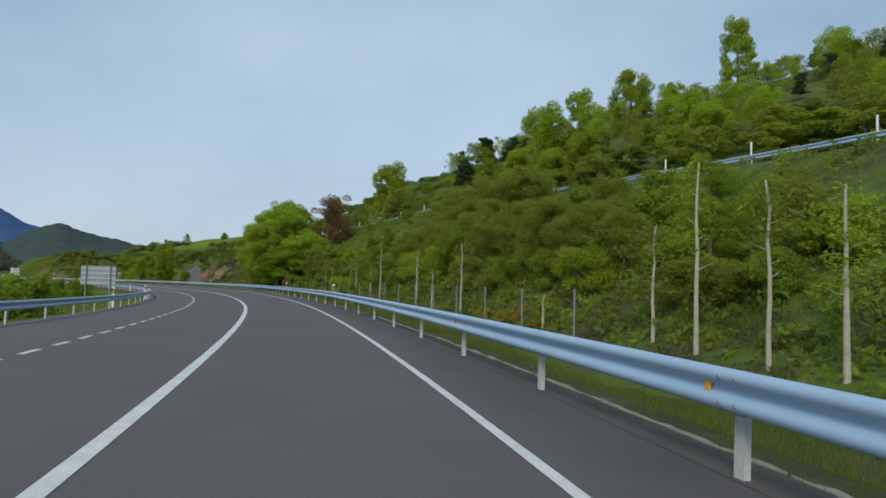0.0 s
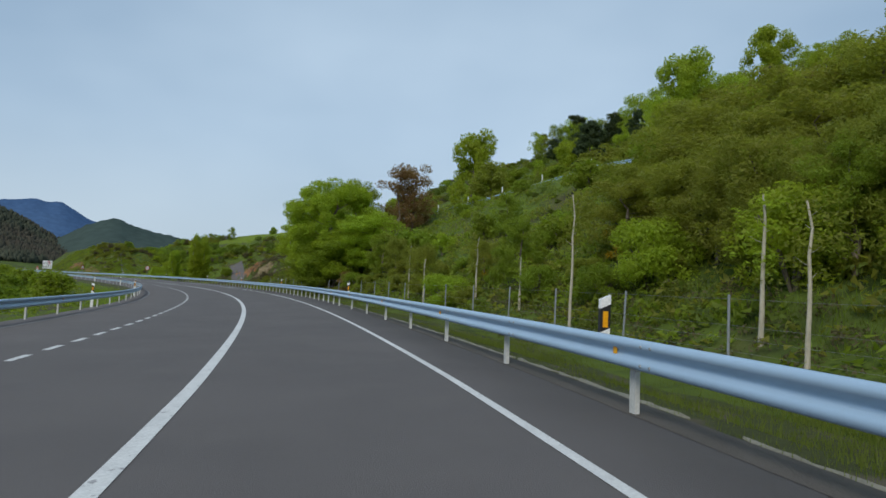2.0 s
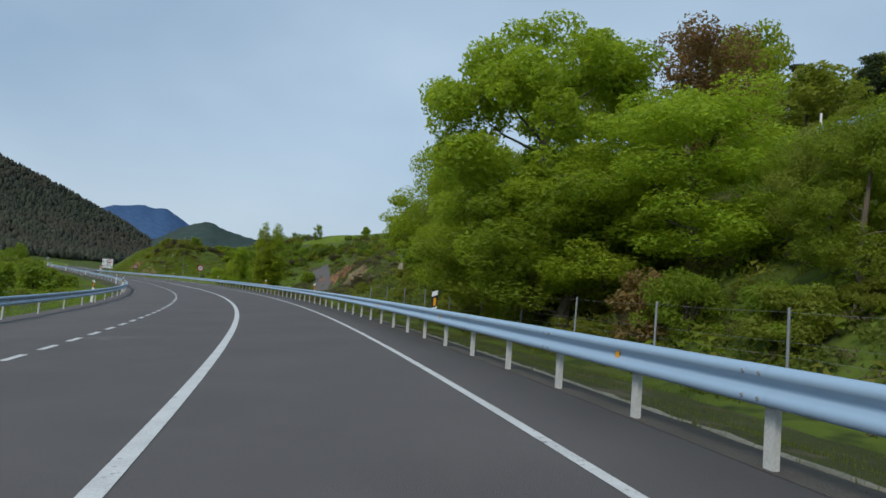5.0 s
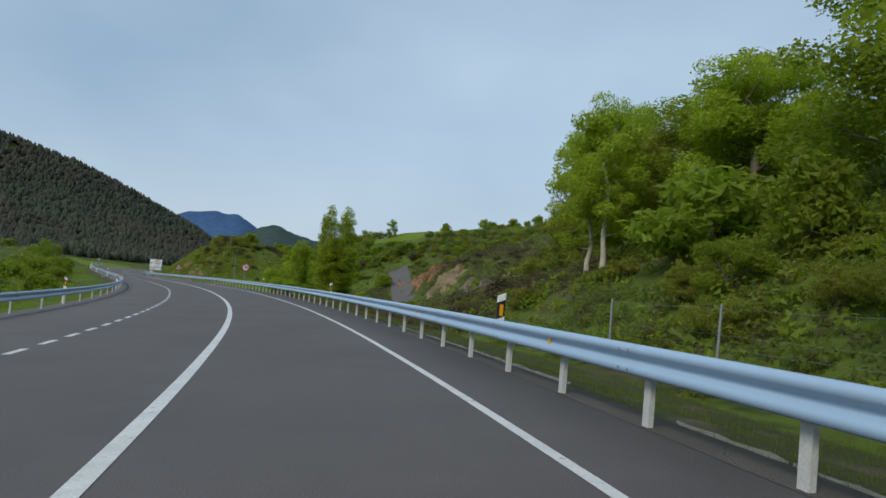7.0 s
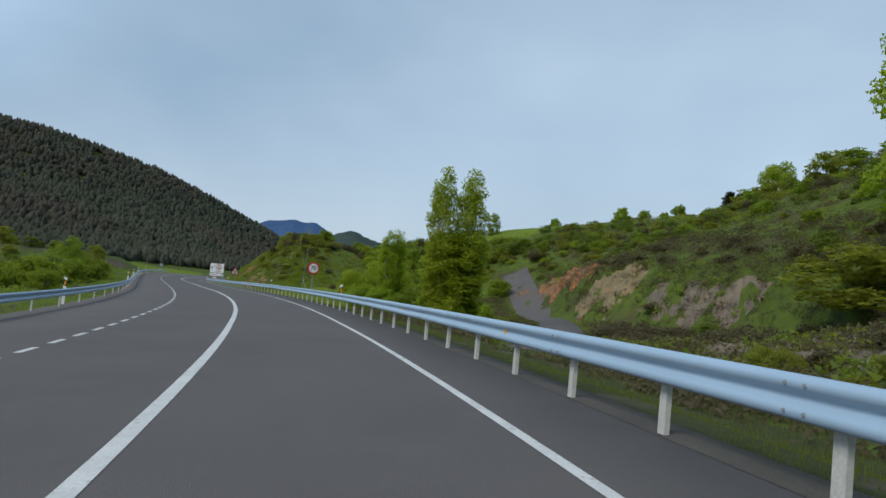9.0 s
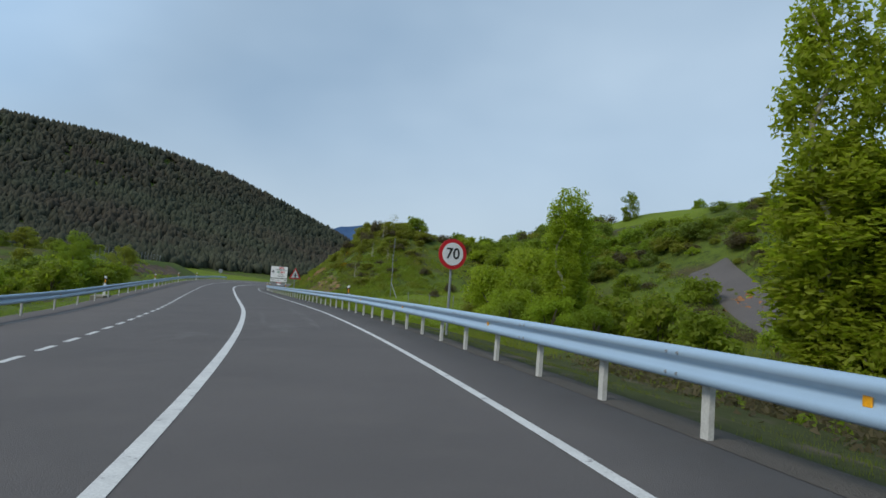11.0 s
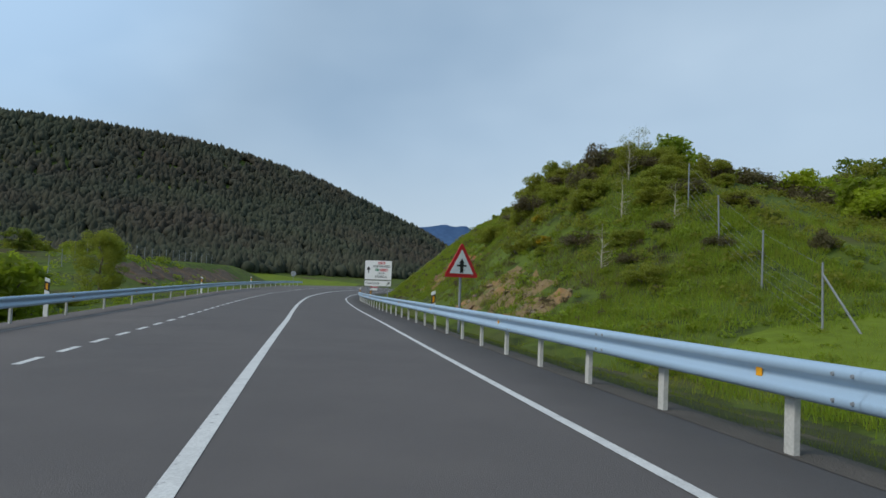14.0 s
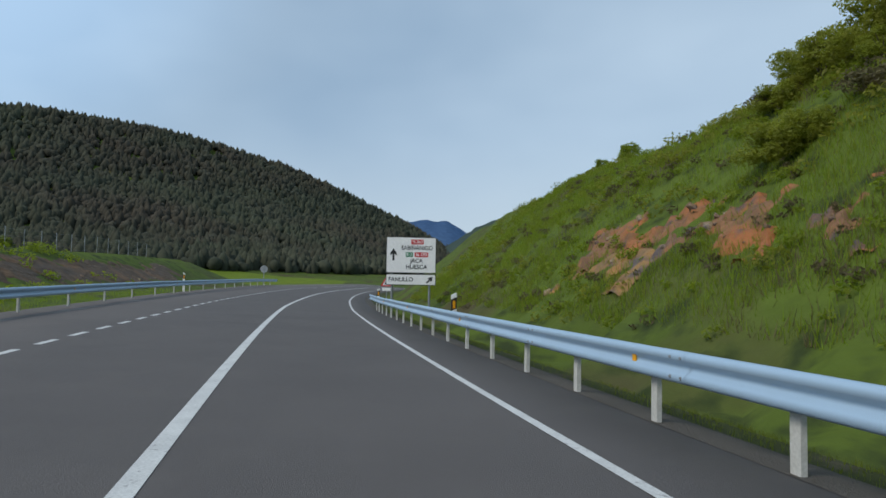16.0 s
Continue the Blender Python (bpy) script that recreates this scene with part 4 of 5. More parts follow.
def make_bush(name, seed, high, wide, count, size, leaf, label, category="bush", flowers=None, stems=4):
    rs = np.random.RandomState(seed)
    t = thing(name, Matrix(), label, category)
    vs, fs = [], []
    cs = []
    for k in range(stems):
        w = rs.uniform(0, 6.28)
        r = wide * rs.uniform(0.2, 0.6)
        tip = (math.cos(w) * r, math.sin(w) * r, high * rs.uniform(0.45, 0.8))
        a, b = tube([(0, 0, -0.15), (tip[0] * 0.4, tip[1] * 0.4, tip[2] * 0.55), tip], [0.05, 0.035, 0.015], 5, len(vs))
        vs += a
        fs += b
    part("stem", (vs, fs), BARK, t)
    for k in range(30):
        ang, r, h = rs.uniform(0, 6.28), wide * rs.uniform(0.1, 1.0) ** 0.6, rs.uniform(0.12, 0.95)
        r *= math.sqrt(max(0.15, 1 - (h - 0.25) ** 2 * 1.4))
        cs.append((math.cos(ang) * r * 0.75, math.sin(ang) * r * 0.75, high * h * 0.88))
    rad = rs.uniform(0.16, 0.42, len(cs)) * wide * 0.85
    v, f = leaf_cloud(rs, cs, rad, count, size)
    ob = new("foliage", mesh_from("foliage", v, f, leaf))
    ob.parent = t
    if flowers:
        v, f = leaf_cloud(rs, [c for c in cs if c[2] > high * 0.3], rad[:len([c for c in cs if c[2] > high * 0.3])] * 1.08, count, size * 0.75)
        ob = new("blossom", mesh_from("blossom", v, f, flowers))
        ob.parent = t
        ob["label"] = "small yellow blossoms"
    return t


def make_pine(name, seed, top, wide, count, label):
    rs = np.random.RandomState(seed)
    t = thing(name, Matrix(), label, "conifer tree")
    ends, tip = branches(rs, top * 0.95, 0.16, wide * 0.8, 14, t, BARK, 0.25, 0.3)
    cs = [tuple(e) for e in ends]
    for k in range(26):
        h = rs.uniform(0.3, 1.0)
        w = wide * (1.05 - h) ** 0.6 * rs.uniform(0.3, 0.95)
        a = rs.uniform(0, 6.28)
        cs.append((math.cos(a) * w, math.sin(a) * w, top * h))
    v, f = leaf_cloud(rs, cs, rs.uniform(0.5, 0.9, len(cs)), count, 0.26, 0.55)
    ob = new("crown", mesh_from("crown", v, f, NEEDLE))
    ob.parent = t
    return t


PROTOS = []


def keep(t):
    """Prototypes take the first planting place; later ones are copies."""
    PROTOS.append(t)
    t["planted"] = 0
    return t


OAK = keep(make_tree("broadleaf_tree", 3, 11.5, 4.6, 0.32, 18, 130, 64000, 0.15, LEAF_LIGHT, BARK, "large broadleaf tree in fresh green leaf behind the fence", "tree", 0.12, (0.45, 1.05)))
OAK2 = keep(make_tree("broadleaf_tree", 8, 9.5, 3.6, 0.24, 13, 34, 10500, 0.25, LEAF_LIGHT, BARK, "broadleaf tree in light green spring leaf", "tree", 0.12, (0.55, 1.2)))
OAK3 = keep(make_tree("broadleaf_tree", 9, 9.5, 3.6, 0.24, 15, 48, 38000, 0.128, LEAF_LIGHT, BARK, "leafy broadleaf tree in fresh yellow-green leaf", "tree", 0.1, (0.55, 1.2)))
ASHN = keep(make_tree("broadleaf_tree", 14, 8.0, 2.6, 0.18, 12, 34, 20000, 0.125, LEAF, BARK, "young leafy tree in green leaf behind the fence", "tree", 0.1, (0.5, 1.0)))
ASHO = keep(make_tree("broadleaf_tree", 17, 7.0, 2.7, 0.16, 12, 32, 19000, 0.125, LEAF_OLIVE, BARK, "olive-green leafy tree behind the fence", "tree", 0.1, (0.5, 1.05)))
ASH = keep(make_tree("broadleaf_tree", 12, 8.0, 2.6, 0.18, 11, 22, 3600, 0.32, LEAF, BARK, "young broadleaf tree in green leaf on the slope", "tree", 0.15, (0.5, 1.0)))
ASH2 = keep(make_tree("broadleaf_tree", 15, 7.0, 2.7, 0.16, 11, 22, 3500, 0.32, LEAF_OLIVE, BARK, "olive-green broadleaf tree on the slope", "tree", 0.12, (0.5, 1.05)))
ASH3 = keep(make_tree("broadleaf_tree", 19, 6.5, 2.4, 0.15, 10, 20, 3100, 0.31, LEAF_DARK, BARK, "dark green tree on the slope", "tree", 0.1, (0.5, 1.0)))
THIN = keep(make_tree("broadleaf_tree", 23, 9.0, 2.2, 0.13, 12, 14, 7500, 0.155, LEAF_LIGHT, PALE_BARK, "thin open tree with light green leaves", "tree", 0.25, (0.4, 0.8)))
RUST = keep(make_tree("broadleaf_tree", 27, 7.5, 2.3, 0.15, 12, 16, 7000, 0.15, LEAF_RUST, BARK, "tree with sparse reddish-brown young leaves", "tree", 0.12, (0.4, 0.9)))
POPLAR = keep(make_tree("poplar_tree", 31, 11.0, 1.0, 0.14, 24, 110, 11000, 0.15, LEAF_LIGHT, PALE_BARK, "tall slender poplar with open green crown", "tree", 0.08, (0.26, 0.46), True))
BIRCH = keep(make_tree("slender_tree", 35, 6.8, 0.6, 0.058, 7, 2, 420, 0.1, LEAF_LIGHT, PALE_BARK, "slender tree with a pale bare trunk and few leaves", "tree", 0.45, (0.2, 0.4), lean=0.006, taper=0.75))
BIRCH2 = keep(make_tree("slender_tree", 37, 5.4, 0.55, 0.052, 7, 2, 450, 0.1, LEAF_OLIVE, PALE_BARK, "slender tree with a pale leaning trunk", "tree", 0.5, (0.2, 0.4), lean=0.012, taper=0.75))
PINE = keep(make_pine("pine_tree", 41, 8.0, 2.6, 7500, "dark green rounded pine on the skyline"))
BUSH = keep(make_bush("bush", 51, 2.2, 1.7, 1550, 0.205, LEAF, "dense green bush on the bank"))
BUSH2 = keep(make_bush("shrub", 53, 1.8, 1.6, 1500, 0.195, LEAF_OLIVE, "olive-green bush on the bank"))
BUSH3 = keep(make_bush("thicket", 57, 2.4, 1.6, 1550, 0.205, LEAF_DARK, "dark green bush on the bank"))
BUSH4 = keep(make_bush("bush", 59, 2.6, 1.7, 1550, 0.21, LEAF_LIGHT, "light green leafy bush"))
GORSE = keep(make_bush("gorse_bush", 61, 0.8, 0.7, 700, 0.12, LEAF_OLIVE, "low gorse bush with yellow blossoms", "bush", LEAF_GORSE))
RUSTBUSH = keep(make_bush("bush", 63, 1.9, 1.2, 3000, 0.11, LEAF_RUST, "reddish-brown bush behind the fence"))
FINE = keep(make_bush("bush", 71, 2.3, 1.8, 8000, 0.092, LEAF, "dense leafy green bush close behind the guardrail", stems=7))
FINE2 = keep(make_bush("leafy_shrub", 73, 1.9, 1.7, 7400, 0.09, LEAF_OLIVE, "olive-green leafy bush close behind the guardrail", stems=7))
FINE3 = keep(make_bush("bush", 75, 2.6, 2.0, 9500, 0.096, LEAF_LIGHT, "light green leafy bush close behind the guardrail", stems=7))
TWIG = keep(make_tree("bare_tree", 83, 3.0, 1.1, 0.045, 26, 5, 700, 0.07, LEAF_OLIVE, PALE_BARK, "small bare grey tree with twiggy branches on the knoll", "tree", 0.12, (0.2, 0.4), lean=0.03))
BROWN = keep(make_bush("scrub_bush", 65, 1.5, 1.5, 1600, 0.15, LEAF_BROWN, "low brown twiggy scrub on the bank"))


def plant(proto, s, u, scale=1.0, wide=None, sink=0.05, group="", turn=None):
    """Stands a tree or bush on the ground."""
    if -13.5 < u < 12.4 or 196 < s < 204 and u < 16 or 240 < s < 280 and 0 < u < 20:
        proto = {BUSH: FINE, BUSH2: FINE2, BUSH4: FINE3, BUSH3: FINE2}.get(proto, proto)
        if s > 240 and u > 0 and proto in (FINE, FINE3):
            proto = FINE2
    if s < 152 and 0 < u < 22:
        proto = {OAK2: OAK3, ASH: ASHN, ASH2: ASHO, ASH3: ASHO}.get(proto, proto)
    x, y, z = on_ground(s, u)
    wide = wide or scale
    if turn is None:
        turn = (s * 37.0 + u * 91.0) % 360
    m = pose(x, y, z - sink, 0, 0, turn) @ Matrix.Diagonal((wide, wide, scale, 1))
    if proto["planted"] == 0:
        proto["planted"] = 1
        proto.matrix_basis = m
        ob = proto
    else:
        ob = copy_thing(proto, m)
    if group:
        ob["group"] = group
    return ob


# trees that stand out
FENCE_TREES, UPPER_TREES = "trees behind the fence", "trees on the upper slope"
plant(OAK, 101.0, 10.1, 1.0, 1.15, group=FENCE_TREES, turn=40)
plant(OAK2, 112.5, 11.0, 0.92, 1.1, group=FENCE_TREES)
plant(OAK2, 95.0, 12.6, 0.66, 0.95, group=FENCE_TREES)
plant(ASH, 107.0, 14.5, 1.2, 1.3, group=FENCE_TREES)
plant(RUST, 103.5, 18.5, 1.15, 1.2, group=FENCE_TREES)
plant(RUST, 104.5, 20.5, 0.95, 1.0, group=FENCE_TREES)
plant(RUSTBUSH, 93.5, 9.9, 1.15, group=FENCE_TREES)
for proto, s, u, k, w in ((ASH, 98.3, 9.9, 0.62, 1.1), (ASH, 103.5, 9.7, 0.6, 1.1), (OAK2, 97.5, 11.0, 0.6, 0.9), (BUSH3, 100.0, 9.2, 0.8, 0.9), (BUSH3, 102.5, 9.1, 0.7, 0.9), (BUSH3, 105.5, 9.3, 0.8, 0.9), (BUSH3, 96.0, 9.2, 0.7, 0.9), (BUSH3, 108.5, 9.3, 0.8, 1.0)):
    plant(proto, s, u, k, w, group=FENCE_TREES)
plant(OAK2, 119.5, 37.5, 1.42, 1.15, group=UPPER_TREES)
plant(ASH2, 112.5, 36.0, 0.95, 1.3, group=UPPER_TREES)
plant(PINE, 96.0, 39.0, 1.0, group=UPPER_TREES)
plant(THIN, 133.2, 14.0, 0.86, 0.95, group=FENCE_TREES)
plant(THIN, 135.4, 14.6, 0.72, 1.0, group=FENCE_TREES)
plant(OAK2, 128.5, 17.5, 0.7, 0.85, group=FENCE_TREES)
plant(ASH, 122.0, 16.5, 0.8, 1.0, group=FENCE_TREES)
plant(BROWN, 139.0, 12.5, 0.9, 1.1, group=FENCE_TREES)
for u, k, w, turn in ((12.7, 0.99, 1.1, 0), (14.7, 1.0, 1.1, 75), (13.2, 0.6, 1.5, 190), (14.3, 0.56, 1.55, 300)):
    plant(POPLAR, 182.6 - 0.4 * (u > 14), u, k, w, group="poplars below the road", turn=turn)
SPUR = "trees on the end of the spur"
for proto, s, u, k, w in ((OAK3, 159.0, 33.2, 1.6, 1.15), (ASHO, 156.2, 28.0, 1.35, 1.25), (OAK2, 163.0, 33.4, 0.9, 1.1), (OAK2, 166.4, 39.5, 1.0, 1.2), (ASH2, 155.0, 31.5, 0.9, 1.3), (ASH, 151.5, 30.0, 0.75, 1.4), (ASH2, 148.0, 27.0, 0.65, 1.3),
                           (ASH3, 158.0, 28.5, 0.8, 1.3), (ASH2, 144.0, 24.0, 0.6, 1.2), (ASH, 140.0, 21.0, 0.55, 1.1), (ASH2, 135.0, 19.5, 0.6, 1.1), (ASH, 131.0, 19.0, 0.7, 1.1), (ASH2, 163.5, 29.5, 0.55, 1.1)):
    plant(proto, s, u, k, w, group=SPUR)
plant(POPLAR, 200.0, 14.3, 0.70, 0.85, group="poplars below the road", turn=30)
plant(POPLAR, 200.8, 15.5, 0.72, 0.85, group="poplars below the road", turn=140)
for s, u, k in ((202.3, 12.5, 1.0), (200.4, 11.8, 0.85), (199.5, 13.5, 0.9), (197.5, 15.0, 1.0), (199.0, 17.0, 1.2), (196.0, 17.5, 1.1), (181.0, 13.0, 0.75), (183.5, 15.2, 0.7)):
    plant(BUSH4 if 12 < u < 14.5 else BUSH, s, u, k, group="bushes below the road")
for s, u, k in ((205.0, 13.2, 1.5), (207.0, 14.5, 1.75), (209.2, 15.3, 1.6), (211.0, 14.2, 1.15), (213.5, 16.3, 1.35), (206.0, 16.8, 2.0), (209.5, 18.6, 2.0), (212.5, 19.5, 1.5), (203.5, 14.5, 1.7), (216.5, 18.6, 0.8)):
    plant((FINE3, FINE, FINE2, FINE2)[int(u * 10) % 4], s, u, k, k * 0.95, group="bushes below the road")
for n, (s, u, tall) in enumerate(((9.2, 9.3, 3.6), (10.9, 9.2, 4.0), (13.3, 9.3, 8.0), (15.4, 9.5, 4.2), (22.1, 9.3, 2.4), (31.9, 9.2, 4.7), (37.6, 9.3, 4.4), (41.1, 9.3, 4.3), (43.0, 9.9, 6.0), (51.0, 9.3, 6.0), (57.0, 10.0, 4.2), (63.0, 10.2, 4.4), (69.8, 9.4, 5.4), (74.5, 9.8, 4.8))):
    plant((BIRCH, BIRCH2)[n % 2], s, u, tall / (6.1, 4.85)[n % 2], 1.0, group="slender trees along the fence")
for s, u, k in ((25.4, 9.2, 0.95), (28.6, 9.3, 0.85), (26.6, 9.5, 0.6), (22.5, 9.3, 0.8), (55.0, 13.5, 0.9), (58.0, 15.0, 1.0), (66.0, 12.0, 0.8), (70.0, 13.5, 1.1), (71.5, 10.2, 0.7), (57.0, 17.0, 0.9), (247.0, 11.0, 0.7), (251.0, 12.0, 0.8)):
    plant(GORSE, s, u, k, group="gorse bushes")

def scrub_cover(places, label, name="far_scrub", category="scrub", share=0.7):
    """Far bushes or tree crowns joined into one mesh for each kind of leaf."""
    by_kind = {}
    for proto, s, u, k, w in places:
        by_kind.setdefault(proto.name, (proto, []))[1].append((s, u, k, w))
    for proto, rows in by_kind.values():
        leaf = next(c for c in proto.children if c.name.split(".")[0] in ("foliage", "crown")).data
        co = np.empty(len(leaf.vertices) * 3, np.float32)
        leaf.vertices.foreach_get("co", co)
        co = co.reshape(-1, 3)
        co = co[:int(len(co) // 3 * share) * 3]
        out = []
        for s, u, k, w in rows:
            x, y, z = on_ground(s, u)
            g = s * 2.3 + u
            c, d = math.cos(g) * w, math.sin(g) * w
            out.append(np.stack([x + co[:, 0] * c - co[:, 1] * d, y + co[:, 0] * d + co[:, 1] * c, z - 0.05 + co[:, 2] * k], 1))
        v = np.concatenate(out)
        tagged(new(name, mesh_from(name, v, np.arange(len(v)).reshape(-1, 3), leaf.materials[0])), label, category, kind="stuff")


# the wooded hillside
rng = random.Random(11)
KINDS = [(BUSH, 3), (BUSH2, 3.6), (BUSH3, 3.2), (BUSH4, 1.2), (ASH, 1), (ASH2, 1.4), (ASH3, 0.9)]


def weighted(kinds):
    r = rng.uniform(0, sum(w for _, w in kinds))
    for k, w in kinds:
        r -= w
        if r <= 0:
            return k
    return kinds[-1][0]


LANE_S, LANE_U = [146, 160, 168, 176, 184, 190, 197, 204, 212, 220, 230], [8.6, 9.5, 13.5, 18.6, 23.8, 27.2, 30.6, 33.6, 37.2, 40.5, 44]


def lane_near(s, u):
    lane = np.interp(s, LANE_S, LANE_U)
    return s > 156 and -4.5 < u - lane < 3.6


count = 0
while count < 290:
    s, u = rng.uniform(6, 152), (rng.uniform(9.6, 15.5) if count % 2 else rng.uniform(10.4, 26.0))
    if 50 < s < 84 and 16.5 < u < 26 and rng.random() < 0.6:
        continue
    k = rng.uniform(0.7, 1.25)
    proto = weighted(KINDS)
    if proto in (ASH, ASH2, ASH3):
        k *= 0.62
    if (s > 74 or s < 45) and u < 24 and proto in (ASH, ASH2, ASH3):
        proto = BUSH2
    if u > 17:
        k *= 0.5
    elif u < 13:
        k *= 0.85
    if s < 45 and u > 12:
        k *= 0.75
    if 58 < s < 76 and u > 10.5:
        k *= 0.58
    if lane_near(s, u) or s < 48 and u < 11.3:
        continue
    if s > 136:
        proto, k = (BROWN if rng.random() < 0.65 else BUSH3), k * 0.55
    plant(proto, s, u, k, k * rng.uniform(0.95, 1.3), group="bushes on the hillside")
    count += 1
count = 0
high_trees = []
UP = [(ASH, 3), (ASH2, 3.4), (ASH3, 2), (OAK2, 1.4), (PINE, 0.35), (BUSH3, 1), (THIN, 0.7)]
while count < 150:
    s, u = rng.uniform(0, 180), 34.5 + 50 * rng.random() ** 1.3
    if s > 126 + 0.75 * (u - 34):
        continue
    k = rng.uniform(0.4, 0.66) * (0.8 if s > 100 else 1.0)
    if u > 52:
        high_trees.append((weighted(UP), s, u, k, k * rng.uniform(0.95, 1.3)))
    else:
        plant(weighted(UP), s, u, k, k * rng.uniform(0.95, 1.3), group=UPPER_TREES)
    count += 1
# tall trees along the top of the hill
TOPS = [(OAK2, 3), (ASH, 2), (ASH2, 3), (ASH3, 2), (PINE, 1.2), (THIN, 1)]
places = list(high_trees)
for n in range(150):
    s, u = rng.uniform(40, 205), 72 + 66 * rng.random()
    if s > 120 + 0.7 * (u - 34) or s > 190:
        continue
    k = rng.uniform(0.5, 0.85) * (1.35 if s > 115 else 1.0)
    places.append((weighted(TOPS), s, u, k, k * rng.uniform(0.95, 1.25)))
scrub_cover(places, "mixed green woods along the top of the hill", "far_woods", "woods", 0.45)
for proto, s, u, k, w in ((PINE, 150.9, 92.7, 1.3, 1.4), (OAK2, 139.8, 116, 1.15, 1.2), (OAK2, 119.7, 106, 1.2, 1.35), (OAK2, 108.7, 127, 1.45, 1.1), (THIN, 106.0, 126, 1.35, 1.4), (ASH2, 143.0, 96, 1.0, 1.3), (ASH, 133.0, 104, 0.9, 1.2), (OAK2, 102.2, 60, 1.05, 1.1), (ASH2, 100.0, 63, 1.1, 1.2)):
    plant(proto, s, u, k, w, group=UPPER_TREES)
# small trees between the fence and the upper road
for n in range(32):
    s, u = (rng.uniform(14, 50), rng.uniform(12.2, 15.0)) if n < 27 else (rng.uniform(84, 92), rng.uniform(11.5, 13.5))
    k = rng.uniform(0.26, 0.42)
    plant(weighted([(ASHN, 2), (ASHO, 3), (ASH3, 2), (OAK3, 0.5)]), s, u, k, k * rng.uniform(0.95, 1.25), group="small trees on the hillside")
for n in range(60):
    s, u = rng.uniform(26, 84), rng.uniform(14.5, 23.0)
    k = rng.uniform(0.7, 1.1) * (0.8 if u > 20 else 1.0)
    bush = weighted([(BUSH, 2), (BUSH2, 3), (BUSH3, 2), (BUSH4, 0.8)])
    # the slope further on is open grass
    if s > 54:
        if s < 72 and n % 3:
            continue
        k *= 0.5 if s < 72 else 0.8
        bush = BUSH3 if s > 72 else bush
    plant(bush, s, u, k, k * 1.2, group="bushes on the hillside")
for n in range(70):
    s, u = rng.uniform(18, 104), rng.uniform(34.0, 47.0)
    k = rng.uniform(0.42, 0.62)
    plant(weighted([(ASH, 2), (ASH2, 4), (ASH3, 3), (RUST, 0.5), (OAK2, 0.6)]), s, u, k, k * rng.uniform(1.2, 1.6), group=UPPER_TREES)
# a dark clump on the slope below it
for s, u, k in ((50.5, 14.2, 0.62), (53.0, 16.6, 0.75), (55.5, 14.0, 0.55), (56.5, 18.6, 0.8), (52.0, 19.5, 0.8), (48.5, 17.0, 0.7), (58.0, 16.0, 0.55), (49.5, 21.0, 0.8)):
    plant(ASH3, s, u, k * 0.6, k * 1.1, group="small trees on the hillside")
# bushes that hide the upper guardrail
for n in range(34):
    s, u = rng.uniform(50.5, 77.5), rng.uniform(22.8, 26.6)
    k = rng.uniform(0.75, 1.1)
    plant(weighted([(BUSH, 2), (BUSH2, 3), (BUSH3, 2)]), s, u, k, k * 1.15, group="bushes below the upper road")
# bushes round the side road and the meadow
places = []
for n in range(330):
    s, u = rng.uniform(135, 232), rng.uniform(46, 108)
    if u < 0.62 * (s - 135) + 22:
        continue
    k = rng.uniform(0.5, 1.15)
    places.append((weighted([(BUSH, 2), (BUSH2, 3), (BUSH3, 2), (BROWN, 2)]), s, u, k * 0.8, k * 1.4))
for n in range(120):
    k = rng.uniform(0.35, 0.75)
    places.append((weighted([(BUSH, 1), (BUSH2, 3), (BUSH3, 2), (BROWN, 2)]), rng.uniform(186, 238), rng.uniform(42, 58), k, k * 1.4))
for n in range(110):
    k = rng.uniform(0.5, 1.15)
    places.append((weighted([(BUSH, 2), (BUSH2, 3), (BUSH3, 2.5), (BROWN, 1)]), rng.uniform(228, 300), rng.uniform(33, 46), k, k * 1.3))
for n in range(44):
    k = 1.0 + (n * 7 % 10) * 0.07
    places.append(((BUSH2, BROWN, BUSH, BUSH3)[n % 4], 270 + 1.9 * n, 55 + (n * 5 % 6) * 0.8, k, k * 1.2))
scrub_cover(places, "patchy green and brown scrub on the hill behind")
places = []
for n in range(62):
    s, u = rng.uniform(150, 225), rng.uniform(40.5, 58)
    k = rng.uniform(0.25, 0.55)
    places.append((weighted(KINDS[:4]), s, u + 7 * (s > 200), k, k * 1.2))
for n in range(70):
    s, u = rng.uniform(144, 172), rng.uniform(24, 44)
    k = rng.uniform(0.35, 0.7)
    if not lane_near(s, u):
        places.append((weighted([(BUSH2, 2), (BUSH3, 2), (BROWN, 3)]), s, u, k, k * 1.3))
scrub_cover(places, "low green and brown bushes above the rock cut", share=0.9)
for n in range(34):
    s = rng.uniform(157, 181)
    u = np.interp(s, LANE_S, LANE_U) + rng.uniform(3.6, 11)
    k = rng.uniform(0.45, 0.8)
    plant(weighted([(BUSH3, 1), (BROWN, 3), (BUSH2, 0.6)]), s, float(u), k, k * 1.4, group="brown scrub over the rock cut")
for n in range(26):
    s, u = rng.uniform(166, 195), rng.uniform(33.5, 38.5)
    k = rng.uniform(0.3, 0.55)
    plant(weighted([(BUSH3, 1), (BROWN, 3)]), s, u, k, k * 1.5, group="brown scrub over the rock cut")
for n in range(34):
    s, u, k = rng.uniform(162, 180), rng.uniform(8.6, 22.0), rng.uniform(0.35, 0.6)
    if abs(u - float(np.interp(s, LANE_S, LANE_U))) > 2.6:
        plant(weighted([(BROWN, 3), (BUSH3, 2), (BUSH2, 1)]), s, u, k, k * 1.3, group="dark scrub below the road")
